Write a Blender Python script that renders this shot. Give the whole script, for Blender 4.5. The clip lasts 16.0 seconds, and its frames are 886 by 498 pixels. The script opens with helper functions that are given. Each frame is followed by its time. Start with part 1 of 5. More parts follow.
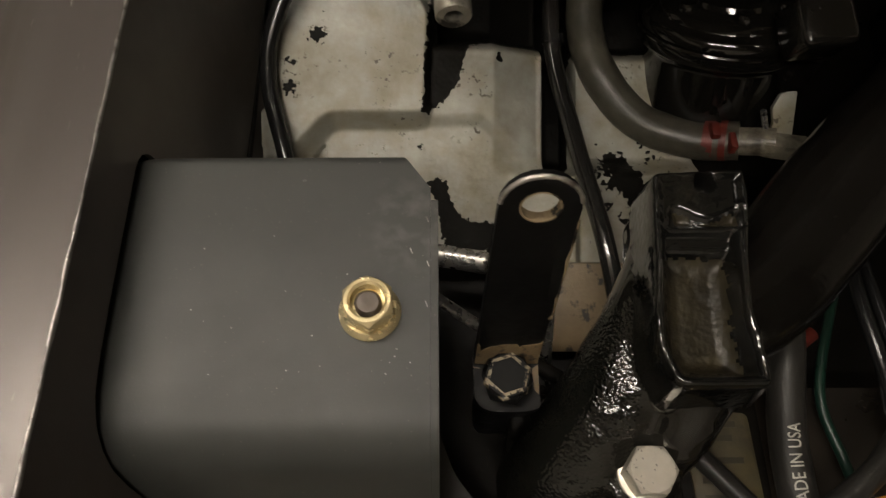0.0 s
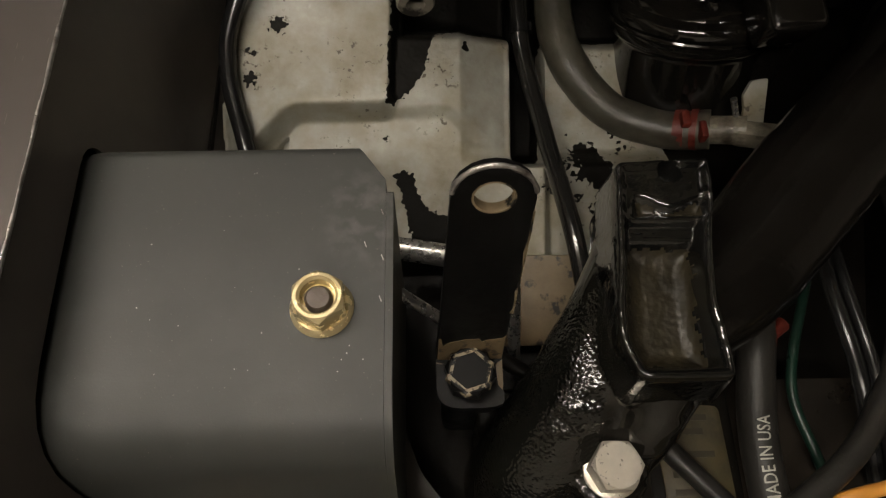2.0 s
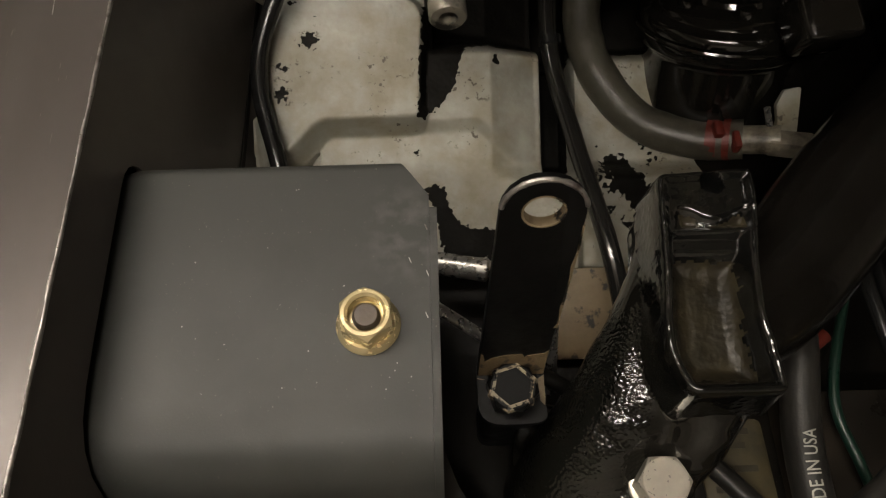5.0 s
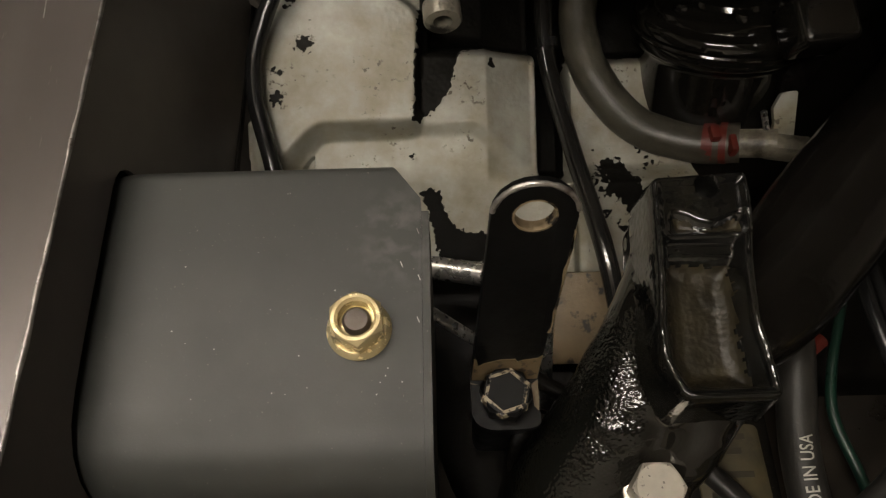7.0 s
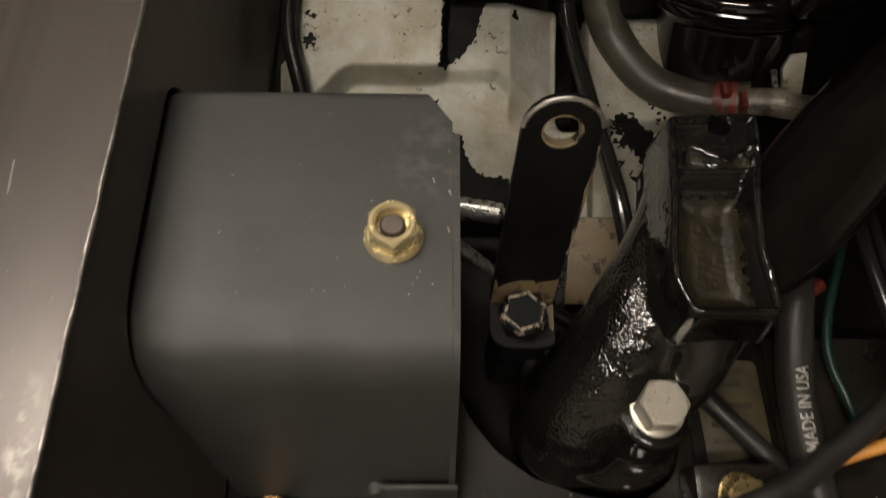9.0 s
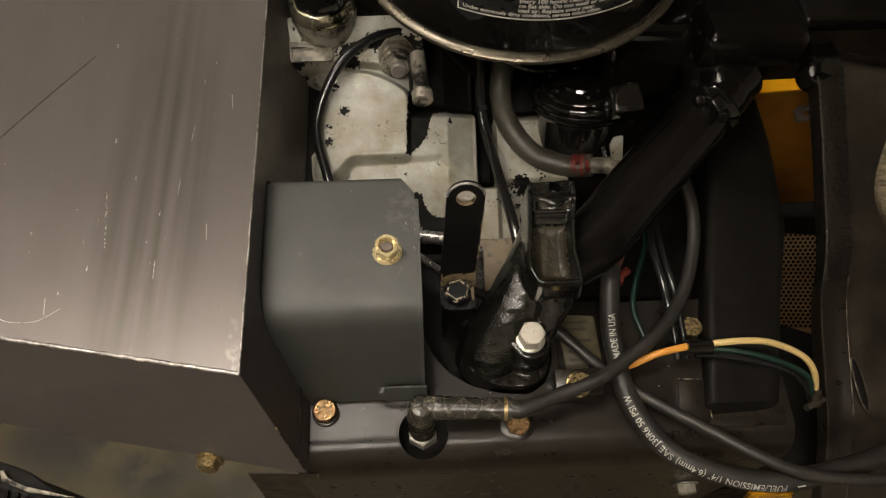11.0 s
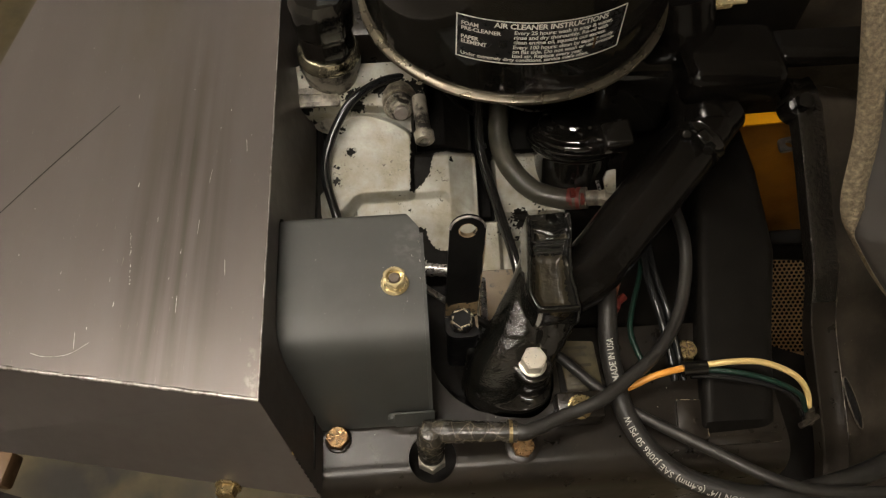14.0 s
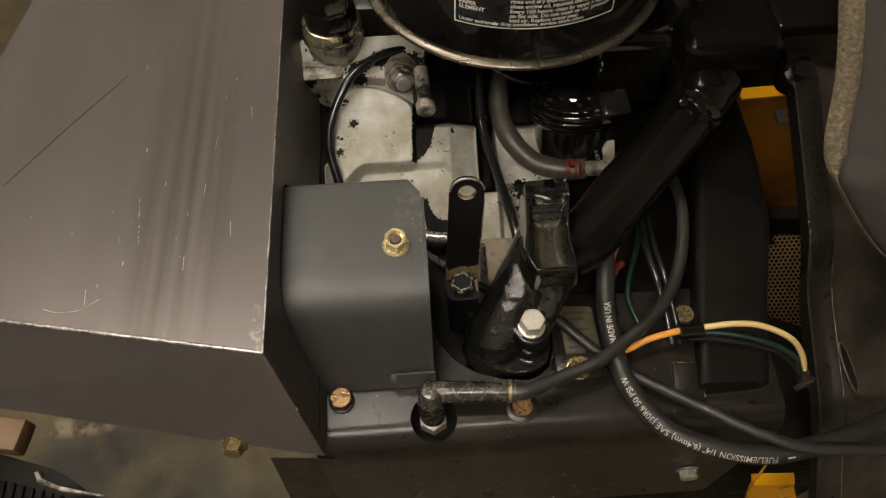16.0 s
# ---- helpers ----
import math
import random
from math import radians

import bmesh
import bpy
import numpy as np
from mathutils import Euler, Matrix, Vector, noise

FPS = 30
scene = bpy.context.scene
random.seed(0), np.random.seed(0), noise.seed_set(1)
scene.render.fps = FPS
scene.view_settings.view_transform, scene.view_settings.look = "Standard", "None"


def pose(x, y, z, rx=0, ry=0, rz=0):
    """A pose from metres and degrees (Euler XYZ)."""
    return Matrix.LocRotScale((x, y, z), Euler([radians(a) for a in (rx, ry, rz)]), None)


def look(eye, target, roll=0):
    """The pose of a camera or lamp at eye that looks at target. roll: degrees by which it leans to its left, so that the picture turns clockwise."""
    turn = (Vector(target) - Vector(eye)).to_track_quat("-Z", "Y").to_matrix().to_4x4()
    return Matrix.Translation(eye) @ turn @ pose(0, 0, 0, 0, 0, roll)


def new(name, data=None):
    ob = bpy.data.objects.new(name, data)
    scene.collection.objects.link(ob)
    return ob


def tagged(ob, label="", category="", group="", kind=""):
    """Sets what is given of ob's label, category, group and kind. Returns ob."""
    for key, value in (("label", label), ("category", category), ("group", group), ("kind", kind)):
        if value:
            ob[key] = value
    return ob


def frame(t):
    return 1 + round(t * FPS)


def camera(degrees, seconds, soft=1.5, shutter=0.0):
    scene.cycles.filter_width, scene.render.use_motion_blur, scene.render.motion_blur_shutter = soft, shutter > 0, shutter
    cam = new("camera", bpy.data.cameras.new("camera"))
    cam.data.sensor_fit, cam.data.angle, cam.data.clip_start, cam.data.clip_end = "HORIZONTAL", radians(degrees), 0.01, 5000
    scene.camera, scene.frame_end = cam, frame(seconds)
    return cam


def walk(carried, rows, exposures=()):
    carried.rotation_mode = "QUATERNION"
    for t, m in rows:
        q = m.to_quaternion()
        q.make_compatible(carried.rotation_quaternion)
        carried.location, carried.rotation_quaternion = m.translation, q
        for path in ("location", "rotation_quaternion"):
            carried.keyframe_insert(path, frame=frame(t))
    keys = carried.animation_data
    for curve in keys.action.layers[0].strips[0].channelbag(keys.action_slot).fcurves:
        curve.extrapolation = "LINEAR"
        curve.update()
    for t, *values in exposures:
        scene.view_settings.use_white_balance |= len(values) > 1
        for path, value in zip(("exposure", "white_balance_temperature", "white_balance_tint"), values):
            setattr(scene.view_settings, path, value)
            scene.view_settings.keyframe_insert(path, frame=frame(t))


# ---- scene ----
cam = camera(62.0, 16.0, 1.2, 0.5)
PATH = [
    (0, (0.00504, 0.04042, 0.94378), (0.00724, 0.25133, 0.49044), 0.24),
    (0.5, (0.01383, 0.03937, 0.94020), (0.01906, 0.24278, 0.48347), 0.81),
    (1, (0.01689, 0.04029, 0.93763), (0.02698, 0.23963, 0.47919), 2.05),
    (1.5, (0.01483, 0.04136, 0.93751), (0.02541, 0.24540, 0.48115), 1.82),
    (2, (0.01521, 0.04204, 0.93827), (0.02282, 0.25010, 0.48368), 0.91),
    (2.5, (0.01377, 0.04332, 0.93809), (0.01995, 0.25484, 0.48508), 0.20),
    (3, (0.01198, 0.04311, 0.93803), (0.01711, 0.25539, 0.48535), -0.15),
    (3.5, (0.01035, 0.04513, 0.93830), (0.01615, 0.25891, 0.48635), -0.55),
    (4, (0.00710, 0.04495, 0.93769), (0.01365, 0.25882, 0.48578), -0.32),
    (4.5, (0.00484, 0.04410, 0.93696), (0.00955, 0.25840, 0.48524), -0.41),
    (6.8, (0.00699, 0.04402, 0.93709), (0.00597, 0.26186, 0.48705), -2.08),
    (7, (0.00770, 0.04466, 0.93590), (0.00923, 0.26205, 0.48563), -1.23),
    (7.5, (0.00776, 0.04457, 0.93454), (0.01328, 0.26317, 0.48489), -0.25),
    (8, (0.00740, 0.04419, 0.93447), (0.01212, 0.26031, 0.48361), -0.22),
    (8.5, (0.00580, 0.03926, 0.93370), (0.00628, 0.25599, 0.48311), -0.57),
    (9, (-0.00134, 0.01875, 0.93977), (0.00137, 0.23169, 0.48738), 1.16),
    (9.2, (-0.00700, 0.00500, 0.95200), (0.00650, 0.21228, 0.49719), 3.90),
    (9.3, (-0.00900, -0.00400, 0.96300), (0.00125, 0.20900, 0.51075), 2.90),
    (9.5, (-0.00232, -0.01325, 0.99569), (-0.01300, 0.20711, 0.54699), -2.62),
    (9.7, (-0.00500, -0.02400, 1.02700), (-0.00350, 0.21251, 0.58648), 0.30),
    (9.9, (-0.00419, -0.02845, 1.04824), (0.00509, 0.20522, 0.60630), 2.43),
    (10, (0.00047, -0.03901, 1.06224), (0.01072, 0.18858, 0.61715), 2.64),
    (10.2, (0.00151, -0.05377, 1.08225), (0.02050, 0.16952, 0.63529), 3.68),
    (12.3, (0.00495, -0.09560, 1.14046), (0.01784, 0.15108, 0.70574), -0.53),
    (12.5, (0.00759, -0.09683, 1.14093), (0.02072, 0.15015, 0.70639), -0.68),
    (13, (0.00711, -0.09746, 1.14392), (0.02294, 0.15206, 0.71092), -0.15),
    (13.5, (0.00335, -0.09444, 1.14527), (0.02259, 0.15737, 0.71374), 0.63),
    (14, (-0.00007, -0.09799, 1.14484), (0.01804, 0.15525, 0.71409), 0.13),
    (14.5, (-0.00008, -0.10689, 1.14588), (0.01703, 0.14770, 0.71590), -0.16),
    (15, (-0.00027, -0.11627, 1.14413), (0.01594, 0.13740, 0.71356), -0.12),
    (15.5, (0.00126, -0.12025, 1.14308), (0.01599, 0.13154, 0.71135), -0.39),
    (16, (0.00302, -0.12232, 1.14315), (0.01575, 0.12993, 0.71163), -1.05),
]
walk(cam, [(t, look(eye, target, roll)) for t, eye, target, roll in PATH], exposures=[(0, -0.18), (8.6, -0.15), (9.6, 0.1), (12.3, 0.44), (16, 0.44)])

# ---- light ----
world = bpy.data.worlds.new("garage_air")
scene.world = world
world.use_nodes = True
world.node_tree.nodes["Background"].inputs[0].default_value = (0.9, 0.85, 0.75, 1)
world.node_tree.nodes["Background"].inputs[1].default_value = 0.05
LAMPS = [(-0.66, 0.41, (-62, 62)), (-0.40, -0.84, (-62, 62))]  # ceiling fittings and where their tubes hang
GLOW_STRENGTH = 55.0


# ---- helpers for shapes: geometry is written in millimetres ----
V = Vector
ORIGIN = {}


def thing(name, base, label, category, group="", kind=""):
    """An Empty at its base that parents the parts of one thing."""
    ob = new(name)
    ob.location = V(base) * 0.001
    ob.empty_display_size = 0.01
    ORIGIN[ob] = V(base)
    return tagged(ob, label, category, group, kind)


def to_mesh(name, bm, material, origin=(0, 0, 0), sharp=38.0):
    bmesh.ops.recalc_face_normals(bm, faces=bm.faces)
    o = V(origin)
    for v in bm.verts:
        v.co = (v.co - o) * 0.001
    me = bpy.data.meshes.new(name)
    bm.to_mesh(me)
    bm.free()
    me.polygons.foreach_set("use_smooth", [True] * len(me.polygons))
    me.set_sharp_from_angle(angle=radians(sharp))
    for m in material if isinstance(material, (list, tuple)) else [material]:
        me.materials.append(m)
    return me


def part(name, bm, material, parent, label="", sharp=38.0):
    """Links a bmesh as one mesh object under a thing or under a part."""
    ob = new(name, to_mesh(name, bm, material, ORIGIN[parent], sharp))
    ob.parent = parent
    ORIGIN[ob] = ORIGIN[parent]
    return tagged(ob, label)


def solo(name, bm, material, label, category, group="", kind="", base=(0, 0, 0), sharp=38.0):
    """A thing that is one mesh."""
    ob = new(name, to_mesh(name, bm, material, base, sharp))
    ob.location = V(base) * 0.001
    ORIGIN[ob] = V(base)
    return tagged(ob, label, category, group, kind)


def frame_of(axis):
    """Two unit vectors across an axis."""
    a = V(axis).normalized()
    u = a.cross(V((0, 0, 1)) if abs(a.z) < 0.9 else V((0, 1, 0))).normalized()
    return u, a.cross(u).normalized(), a


def join(*bms):
    out = bmesh.new()
    for b in bms:
        me = bpy.data.meshes.new("t")
        b.to_mesh(me)
        out.from_mesh(me)
        b.free()
        bpy.data.meshes.remove(me)
    return out


def b_box(x0, x1, y0, y1, z0, z1, bevel=0.0, seg=2, turn=None, about=(0, 0, 0)):
    bm = bmesh.new()
    bmesh.ops.create_cube(bm, size=1)
    for v in bm.verts:
        v.co = V(((x0 + x1) / 2 + v.co.x * (x1 - x0), (y0 + y1) / 2 + v.co.y * (y1 - y0), (z0 + z1) / 2 + v.co.z * (z1 - z0)))
    if bevel:
        bmesh.ops.bevel(bm, geom=list(bm.edges), offset=bevel, segments=seg, profile=0.5, affect="EDGES")
    if turn:
        spin(bm, turn, about)
    return bm


def spin(bm, turn, about=(0, 0, 0)):
    m = Matrix.Translation(V(about)) @ Euler([radians(a) for a in turn]).to_matrix().to_4x4() @ Matrix.Translation(-V(about))
    bm.transform(m)
    return bm


def b_lathe(at, axis, profile, seg=40, phase=0.0):
    """Turns a profile of (radius, height along axis) round the axis; a radius of 0 closes it."""
    u, w, a = frame_of(axis)
    bm, rings = bmesh.new(), []
    for r, h in profile:
        c = V(at) + a * h
        if r <= 1e-6:
            rings.append([bm.verts.new(c)])
        else:
            rings.append([bm.verts.new(c + (u * math.cos(2 * math.pi * i / seg + phase) + w * math.sin(2 * math.pi * i / seg + phase)) * r) for i in range(seg)])
    for p, q in zip(rings, rings[1:]):
        for i in range(seg):
            j = (i + 1) % seg
            f = [p[i % len(p)], p[j % len(p)], q[j % len(q)], q[i % len(q)]]
            f = [v for k, v in enumerate(f) if v not in f[:k]]
            if len(f) > 2:
                bm.faces.new(f)
    for ring in (rings[0], rings[-1]):
        if len(ring) > 2 and profile[0] != profile[-1]:
            try:
                bm.faces.new(ring)
            except ValueError:
                pass
    return bm


def b_cyl(p, q, r, r2=None, seg=24, bevel=0.0):
    p, q = V(p), V(q)
    h, r2 = (q - p).length, r if r2 is None else r2
    prof = [(r, 0), (r2, h)] if not bevel else [(r - bevel, 0), (r, bevel), (r2, h - bevel), (r2 - bevel, h)]
    return b_lathe(p, q - p, prof, seg)


def smooth_path(pts, n=8):
    """A smooth line through the points."""
    pts = [V(p) for p in pts]
    if len(pts) == 2:
        return [pts[0].lerp(pts[1], i / n) for i in range(n + 1)]
    ext = [pts[0] * 2 - pts[1], *pts, pts[-1] * 2 - pts[-2]]
    out = []
    for a, b, c, d in zip(ext, ext[1:], ext[2:], ext[3:]):
        for i in range(n):
            t = i / n
            out.append(0.5 * (2 * b + (c - a) * t + (2 * a - 5 * b + 4 * c - d) * t * t + (3 * b - a - 3 * c + d) * t ** 3))
    return out + [pts[-1]]


def b_tube(pts, r, seg=14, n=8, wobble=0.0, path=None):
    """A round bar along a smooth line; r is a number or a function of 0..1."""
    line = path or smooth_path(pts, n)
    bm, rings, u = bmesh.new(), [], None
    for i, p in enumerate(line):
        d = (line[min(i + 1, len(line) - 1)] - line[max(i - 1, 0)]).normalized()
        u = frame_of(d)[0] if u is None else (u - d * u.dot(d)).normalized()
        w = d.cross(u)
        rad = r(i / (len(line) - 1)) if callable(r) else r
        rad *= 1 + wobble * noise.noise(p * 0.15)
        rings.append([bm.verts.new(p + (u * math.cos(2 * math.pi * k / seg) + w * math.sin(2 * math.pi * k / seg)) * rad) for k in range(seg)])
    for p, q in zip(rings, rings[1:]):
        for k in range(seg):
            bm.faces.new((p[k], p[(k + 1) % seg], q[(k + 1) % seg], q[k]))
    bm.faces.new(rings[0]), bm.faces.new(rings[-1])
    return bm


def b_prism(poly, z0, z1, bevel=0.0, seg=2, top_only=False):
    """A plate with the outline poly (x, y), from z0 to z1."""
    bm = bmesh.new()
    lo = [bm.verts.new((x, y, z0)) for x, y in poly]
    hi = [bm.verts.new((x, y, z1)) for x, y in poly]
    n = len(poly)
    bm.faces.new(lo), bm.faces.new(hi)
    for i in range(n):
        bm.faces.new((lo[i], lo[(i + 1) % n], hi[(i + 1) % n], hi[i]))
    if bevel:
        es = [e for e in bm.edges if all(abs(v.co.z - z1) < 1e-6 for v in e.verts) or (not top_only and all(abs(v.co.z - z0) < 1e-6 for v in e.verts))]
        bmesh.ops.bevel(bm, geom=es, offset=bevel, segments=seg, profile=0.5, affect="EDGES")
    return bm


def round_poly(poly, r, n=5):
    """Rounds the corners of an outline; r is one radius or one a corner."""
    out, k = [], len(poly)
    for i, p in enumerate(poly):
        rr = r[i] if isinstance(r, (list, tuple)) else r
        p, a, b = V(p), V(poly[i - 1]), V(poly[(i + 1) % k])
        if rr <= 0:
            out.append(tuple(p))
            continue
        da, db = (a - p), (b - p)
        ta, tb = p + da.normalized() * min(rr, da.length * 0.48), p + db.normalized() * min(rr, db.length * 0.48)
        for j in range(n + 1):
            t = j / n
            out.append(tuple(ta * (1 - t) ** 2 + p * 2 * t * (1 - t) + tb * t * t))
    return out


def b_extrude_yz(poly, x0, x1):
    """An outline in (y, z) drawn out along x."""
    bm = bmesh.new()
    a = [bm.verts.new((x0, y, z)) for y, z in poly]
    b = [bm.verts.new((x1, y, z)) for y, z in poly]
    n = len(poly)
    bm.faces.new(a), bm.faces.new(b)
    for i in range(n):
        bm.faces.new((a[i], a[(i + 1) % n], b[(i + 1) % n], b[i]))
    return bm


def cut(bm, *cutters):
    """bm with the cutters' shapes taken out of it."""
    obs = []
    for b in (bm, *cutters):
        bmesh.ops.recalc_face_normals(b, faces=b.faces)
        me = bpy.data.meshes.new("t")
        b.to_mesh(me)
        b.free()
        obs.append(new("t", me))
    for o in obs[1:]:
        mod = obs[0].modifiers.new("cut", "BOOLEAN")
        mod.object, mod.operation, mod.solver = o, "DIFFERENCE", "EXACT"
    me = bpy.data.meshes.new_from_object(obs[0].evaluated_get(bpy.context.evaluated_depsgraph_get()))
    out = bmesh.new()
    out.from_mesh(me)
    for o in obs:
        d = o.data
        bpy.data.objects.remove(o)
        bpy.data.meshes.remove(d)
    bpy.data.meshes.remove(me)
    return out


def fuse(bm, voxel, rounds):
    """One smooth skin round overlapping shapes, as a casting has."""
    bmesh.ops.recalc_face_normals(bm, faces=bm.faces)
    me = bpy.data.meshes.new("t")
    bm.to_mesh(me)
    bm.free()
    ob = new("t", me)
    mod = ob.modifiers.new("fuse", "REMESH")
    mod.mode, mod.voxel_size = "VOXEL", voxel
    out_me = bpy.data.meshes.new_from_object(ob.evaluated_get(bpy.context.evaluated_depsgraph_get()))
    out = bmesh.new()
    out.from_mesh(out_me)
    bpy.data.objects.remove(ob)
    bpy.data.meshes.remove(me)
    bpy.data.meshes.remove(out_me)
    for k in range(rounds):
        bmesh.ops.smooth_vert(out, verts=out.verts, factor=0.5, use_axis_x=True, use_axis_y=True, use_axis_z=True)
    return out


def sdf(poly, x, y):
    """Signed distance of the grid points to an outline: inside is negative."""
    p = np.array(poly, float)
    d = np.full(x.shape, 1e9)
    inside = np.zeros(x.shape, bool)
    for (ax, ay), (bx, by) in zip(p, np.roll(p, -1, 0)):
        ex, ey = bx - ax, by - ay
        t = np.clip(((x - ax) * ex + (y - ay) * ey) / (ex * ex + ey * ey), 0, 1)
        d = np.minimum(d, np.hypot(x - ax - t * ex, y - ay - t * ey))
        hit = (ay > y) != (by > y)
        inside ^= hit & (x < ex * (y - ay) / (ey if ey else 1e-9) + ax)
    return np.where(inside, -d, d)


def ramp(d, a, b):
    t = np.clip((d - a) / (b - a), 0, 1)
    return t * t * (3 - 2 * t)


def b_relief(xs, ys, height, place, depth):
    """A casting: a grid of heights, laid into the world by place(x, y, h), with a skirt down to depth."""
    X, Y = np.meshgrid(xs, ys, indexing="ij")
    Hh = height(X, Y)
    nx, ny = X.shape
    P = [place(X[i, j], Y[i, j], Hh[i, j]) for i in range(nx) for j in range(ny)]
    faces = [(i * ny + j, (i + 1) * ny + j, (i + 1) * ny + j + 1, i * ny + j + 1) for i in range(nx - 1) for j in range(ny - 1)]
    rim = [i * ny for i in range(nx)] + [(nx - 1) * ny + j for j in range(1, ny)] + [i * ny + ny - 1 for i in range(nx - 2, -1, -1)] + [j for j in range(ny - 2, 0, -1)]
    base = len(P)
    for k in rim:
        i, j = divmod(k, ny)
        P.append(place(X[i, j], Y[i, j], depth))
    m = len(rim)
    faces += [(rim[k], rim[(k + 1) % m], base + (k + 1) % m, base + k) for k in range(m)]
    faces.append(tuple(base + k for k in range(m)))
    me = bpy.data.meshes.new("t")
    me.from_pydata(P, [], faces)
    bm = bmesh.new()
    bm.from_mesh(me)
    bpy.data.meshes.remove(me)
    return bm


def b_text(words, size, place, thick=0.15, align="LEFT", bold=0.0, spacing=1.0):
    """Letters of the built-in font, laid into the world by place(x, y, h)."""
    cu = bpy.data.curves.new("t", "FONT")
    cu.body, cu.size, cu.align_x, cu.offset, cu.space_character = words, size, align, bold, spacing
    cu.resolution_u = 3
    ob = new("t", cu)
    me = bpy.data.meshes.new_from_object(ob.evaluated_get(bpy.context.evaluated_depsgraph_get()))
    bm = bmesh.new()
    bm.from_mesh(me)
    bpy.data.objects.remove(ob)
    bpy.data.curves.remove(cu)
    bpy.data.meshes.remove(me)
    bmesh.ops.triangulate(bm, faces=bm.faces)
    for v in bm.verts:
        v.co = V(place(v.co.x, v.co.y, thick))
    return bm


# ---- materials ----
def shader(name, colour, rough=0.5, metal=0.0, vary=0.15, scale=60.0, bump=0.0, bump_scale=400.0, stain=None, stain_amount=0.5, stain_scale=25.0,
           stain_edge=0.08, coat=0.0, stretch=(1, 1, 1), rough_vary=0.12, spec=0.5, stain_rough=None, dust=0.0, pits=0.0, pit_colour=(0.03, 0.025, 0.018), bump_detail=3.0):
    """A painted, cast or rubber surface with grain, blotches and stains of another colour. Scales are in waves a metre."""
    m = bpy.data.materials.new(name)
    m.use_nodes = True
    n, l = m.node_tree.nodes, m.node_tree.links
    b = n["Principled BSDF"]
    co = n.new("ShaderNodeTexCoord")
    mp = n.new("ShaderNodeMapping")
    mp.inputs["Scale"].default_value = stretch
    l.new(co.outputs["Object"], mp.inputs["Vector"])

    def tex(s, detail=4.0, rough_=0.55):
        t = n.new("ShaderNodeTexNoise")
        t.inputs["Scale"].default_value, t.inputs["Detail"].default_value, t.inputs["Roughness"].default_value = s, detail, rough_
        l.new(mp.outputs["Vector"], t.inputs["Vector"])
        return t.outputs["Fac"]

    def mix(fac, a, c):
        x = n.new("ShaderNodeMix")
        x.data_type = "RGBA"
        l.new(fac, x.inputs["Factor"])
        for sock, val in ((x.inputs["A"], a), (x.inputs["B"], c)):
            if hasattr(val, "is_linked"):
                l.new(val, sock)
            else:
                sock.default_value = (*val, 1)
        return x.outputs["Result"]

    def band(fac, lo, hi, to0=0.0, to1=1.0):
        r = n.new("ShaderNodeMapRange")
        r.inputs["From Min"].default_value, r.inputs["From Max"].default_value = lo, hi
        r.inputs["To Min"].default_value, r.inputs["To Max"].default_value = to0, to1
        l.new(fac, r.inputs["Value"])
        return r.outputs["Result"]

    dark = tuple(c * (1 - vary) for c in colour)
    light = tuple(min(1, c * (1 + vary)) for c in colour)
    col = mix(band(tex(scale), 0.3, 0.7), dark, light)
    ro = band(tex(scale * 2.3), 0.3, 0.7, max(0.02, rough - rough_vary), min(1, rough + rough_vary))
    if stain is not None:
        f = band(tex(stain_scale, 7.0, 0.62), 0.5 + 0.25 * (1 - 2 * stain_amount) - stain_edge, 0.5 + 0.25 * (1 - 2 * stain_amount) + stain_edge)
        col = mix(f, col, stain)
        if stain_rough is not None:
            x = n.new("ShaderNodeMix")
            l.new(f, x.inputs["Factor"])
            l.new(ro, x.inputs["A"])
            x.inputs["B"].default_value = stain_rough
            ro = x.outputs["Result"]
    if pits:
        a, c = band(tex(420.0, 3.0), 0.60, 0.66), band(tex(42.0, 3.0), 0.56, 0.64, 0, pits)
        x = n.new("ShaderNodeMath")
        x.operation = "MULTIPLY"
        l.new(a, x.inputs[0])
        l.new(c, x.inputs[1])
        col = mix(x.outputs[0], col, pit_colour)
    if dust:
        f = band(tex(1500.0, 2.0), 0.72, 0.76, 0, dust)
        col = mix(f, col, (0.5, 0.46, 0.38))
    l.new(col, b.inputs["Base Color"])
    l.new(ro, b.inputs["Roughness"])
    b.inputs["Metallic"].default_value = metal
    b.inputs["Specular IOR Level"].default_value = spec
    b.inputs["Coat Weight"].default_value = coat
    b.inputs["Coat Roughness"].default_value = 0.06
    if bump:
        bp = n.new("ShaderNodeBump")
        bp.inputs["Strength"].default_value = bump
        bp.inputs["Distance"].default_value = 0.0008
        l.new(tex(bump_scale, bump_detail), bp.inputs["Height"])
        l.new(bp.outputs["Normal"], b.inputs["Normal"])
        if coat:
            l.new(bp.outputs["Normal"], b.inputs["Coat Normal"])
    return m


COVER = shader("cover_paint", (0.108, 0.096, 0.091), 0.40, 0.3, 0.06, 45, 0.02, 1400, stain=(0.092, 0.080, 0.074), stain_amount=0.4, stain_scale=11, stain_edge=0.25, spec=0.5, rough_vary=0.04)
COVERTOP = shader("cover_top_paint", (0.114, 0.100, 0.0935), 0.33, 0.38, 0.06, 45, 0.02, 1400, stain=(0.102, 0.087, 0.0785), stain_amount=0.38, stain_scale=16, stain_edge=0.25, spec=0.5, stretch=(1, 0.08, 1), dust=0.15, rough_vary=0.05)


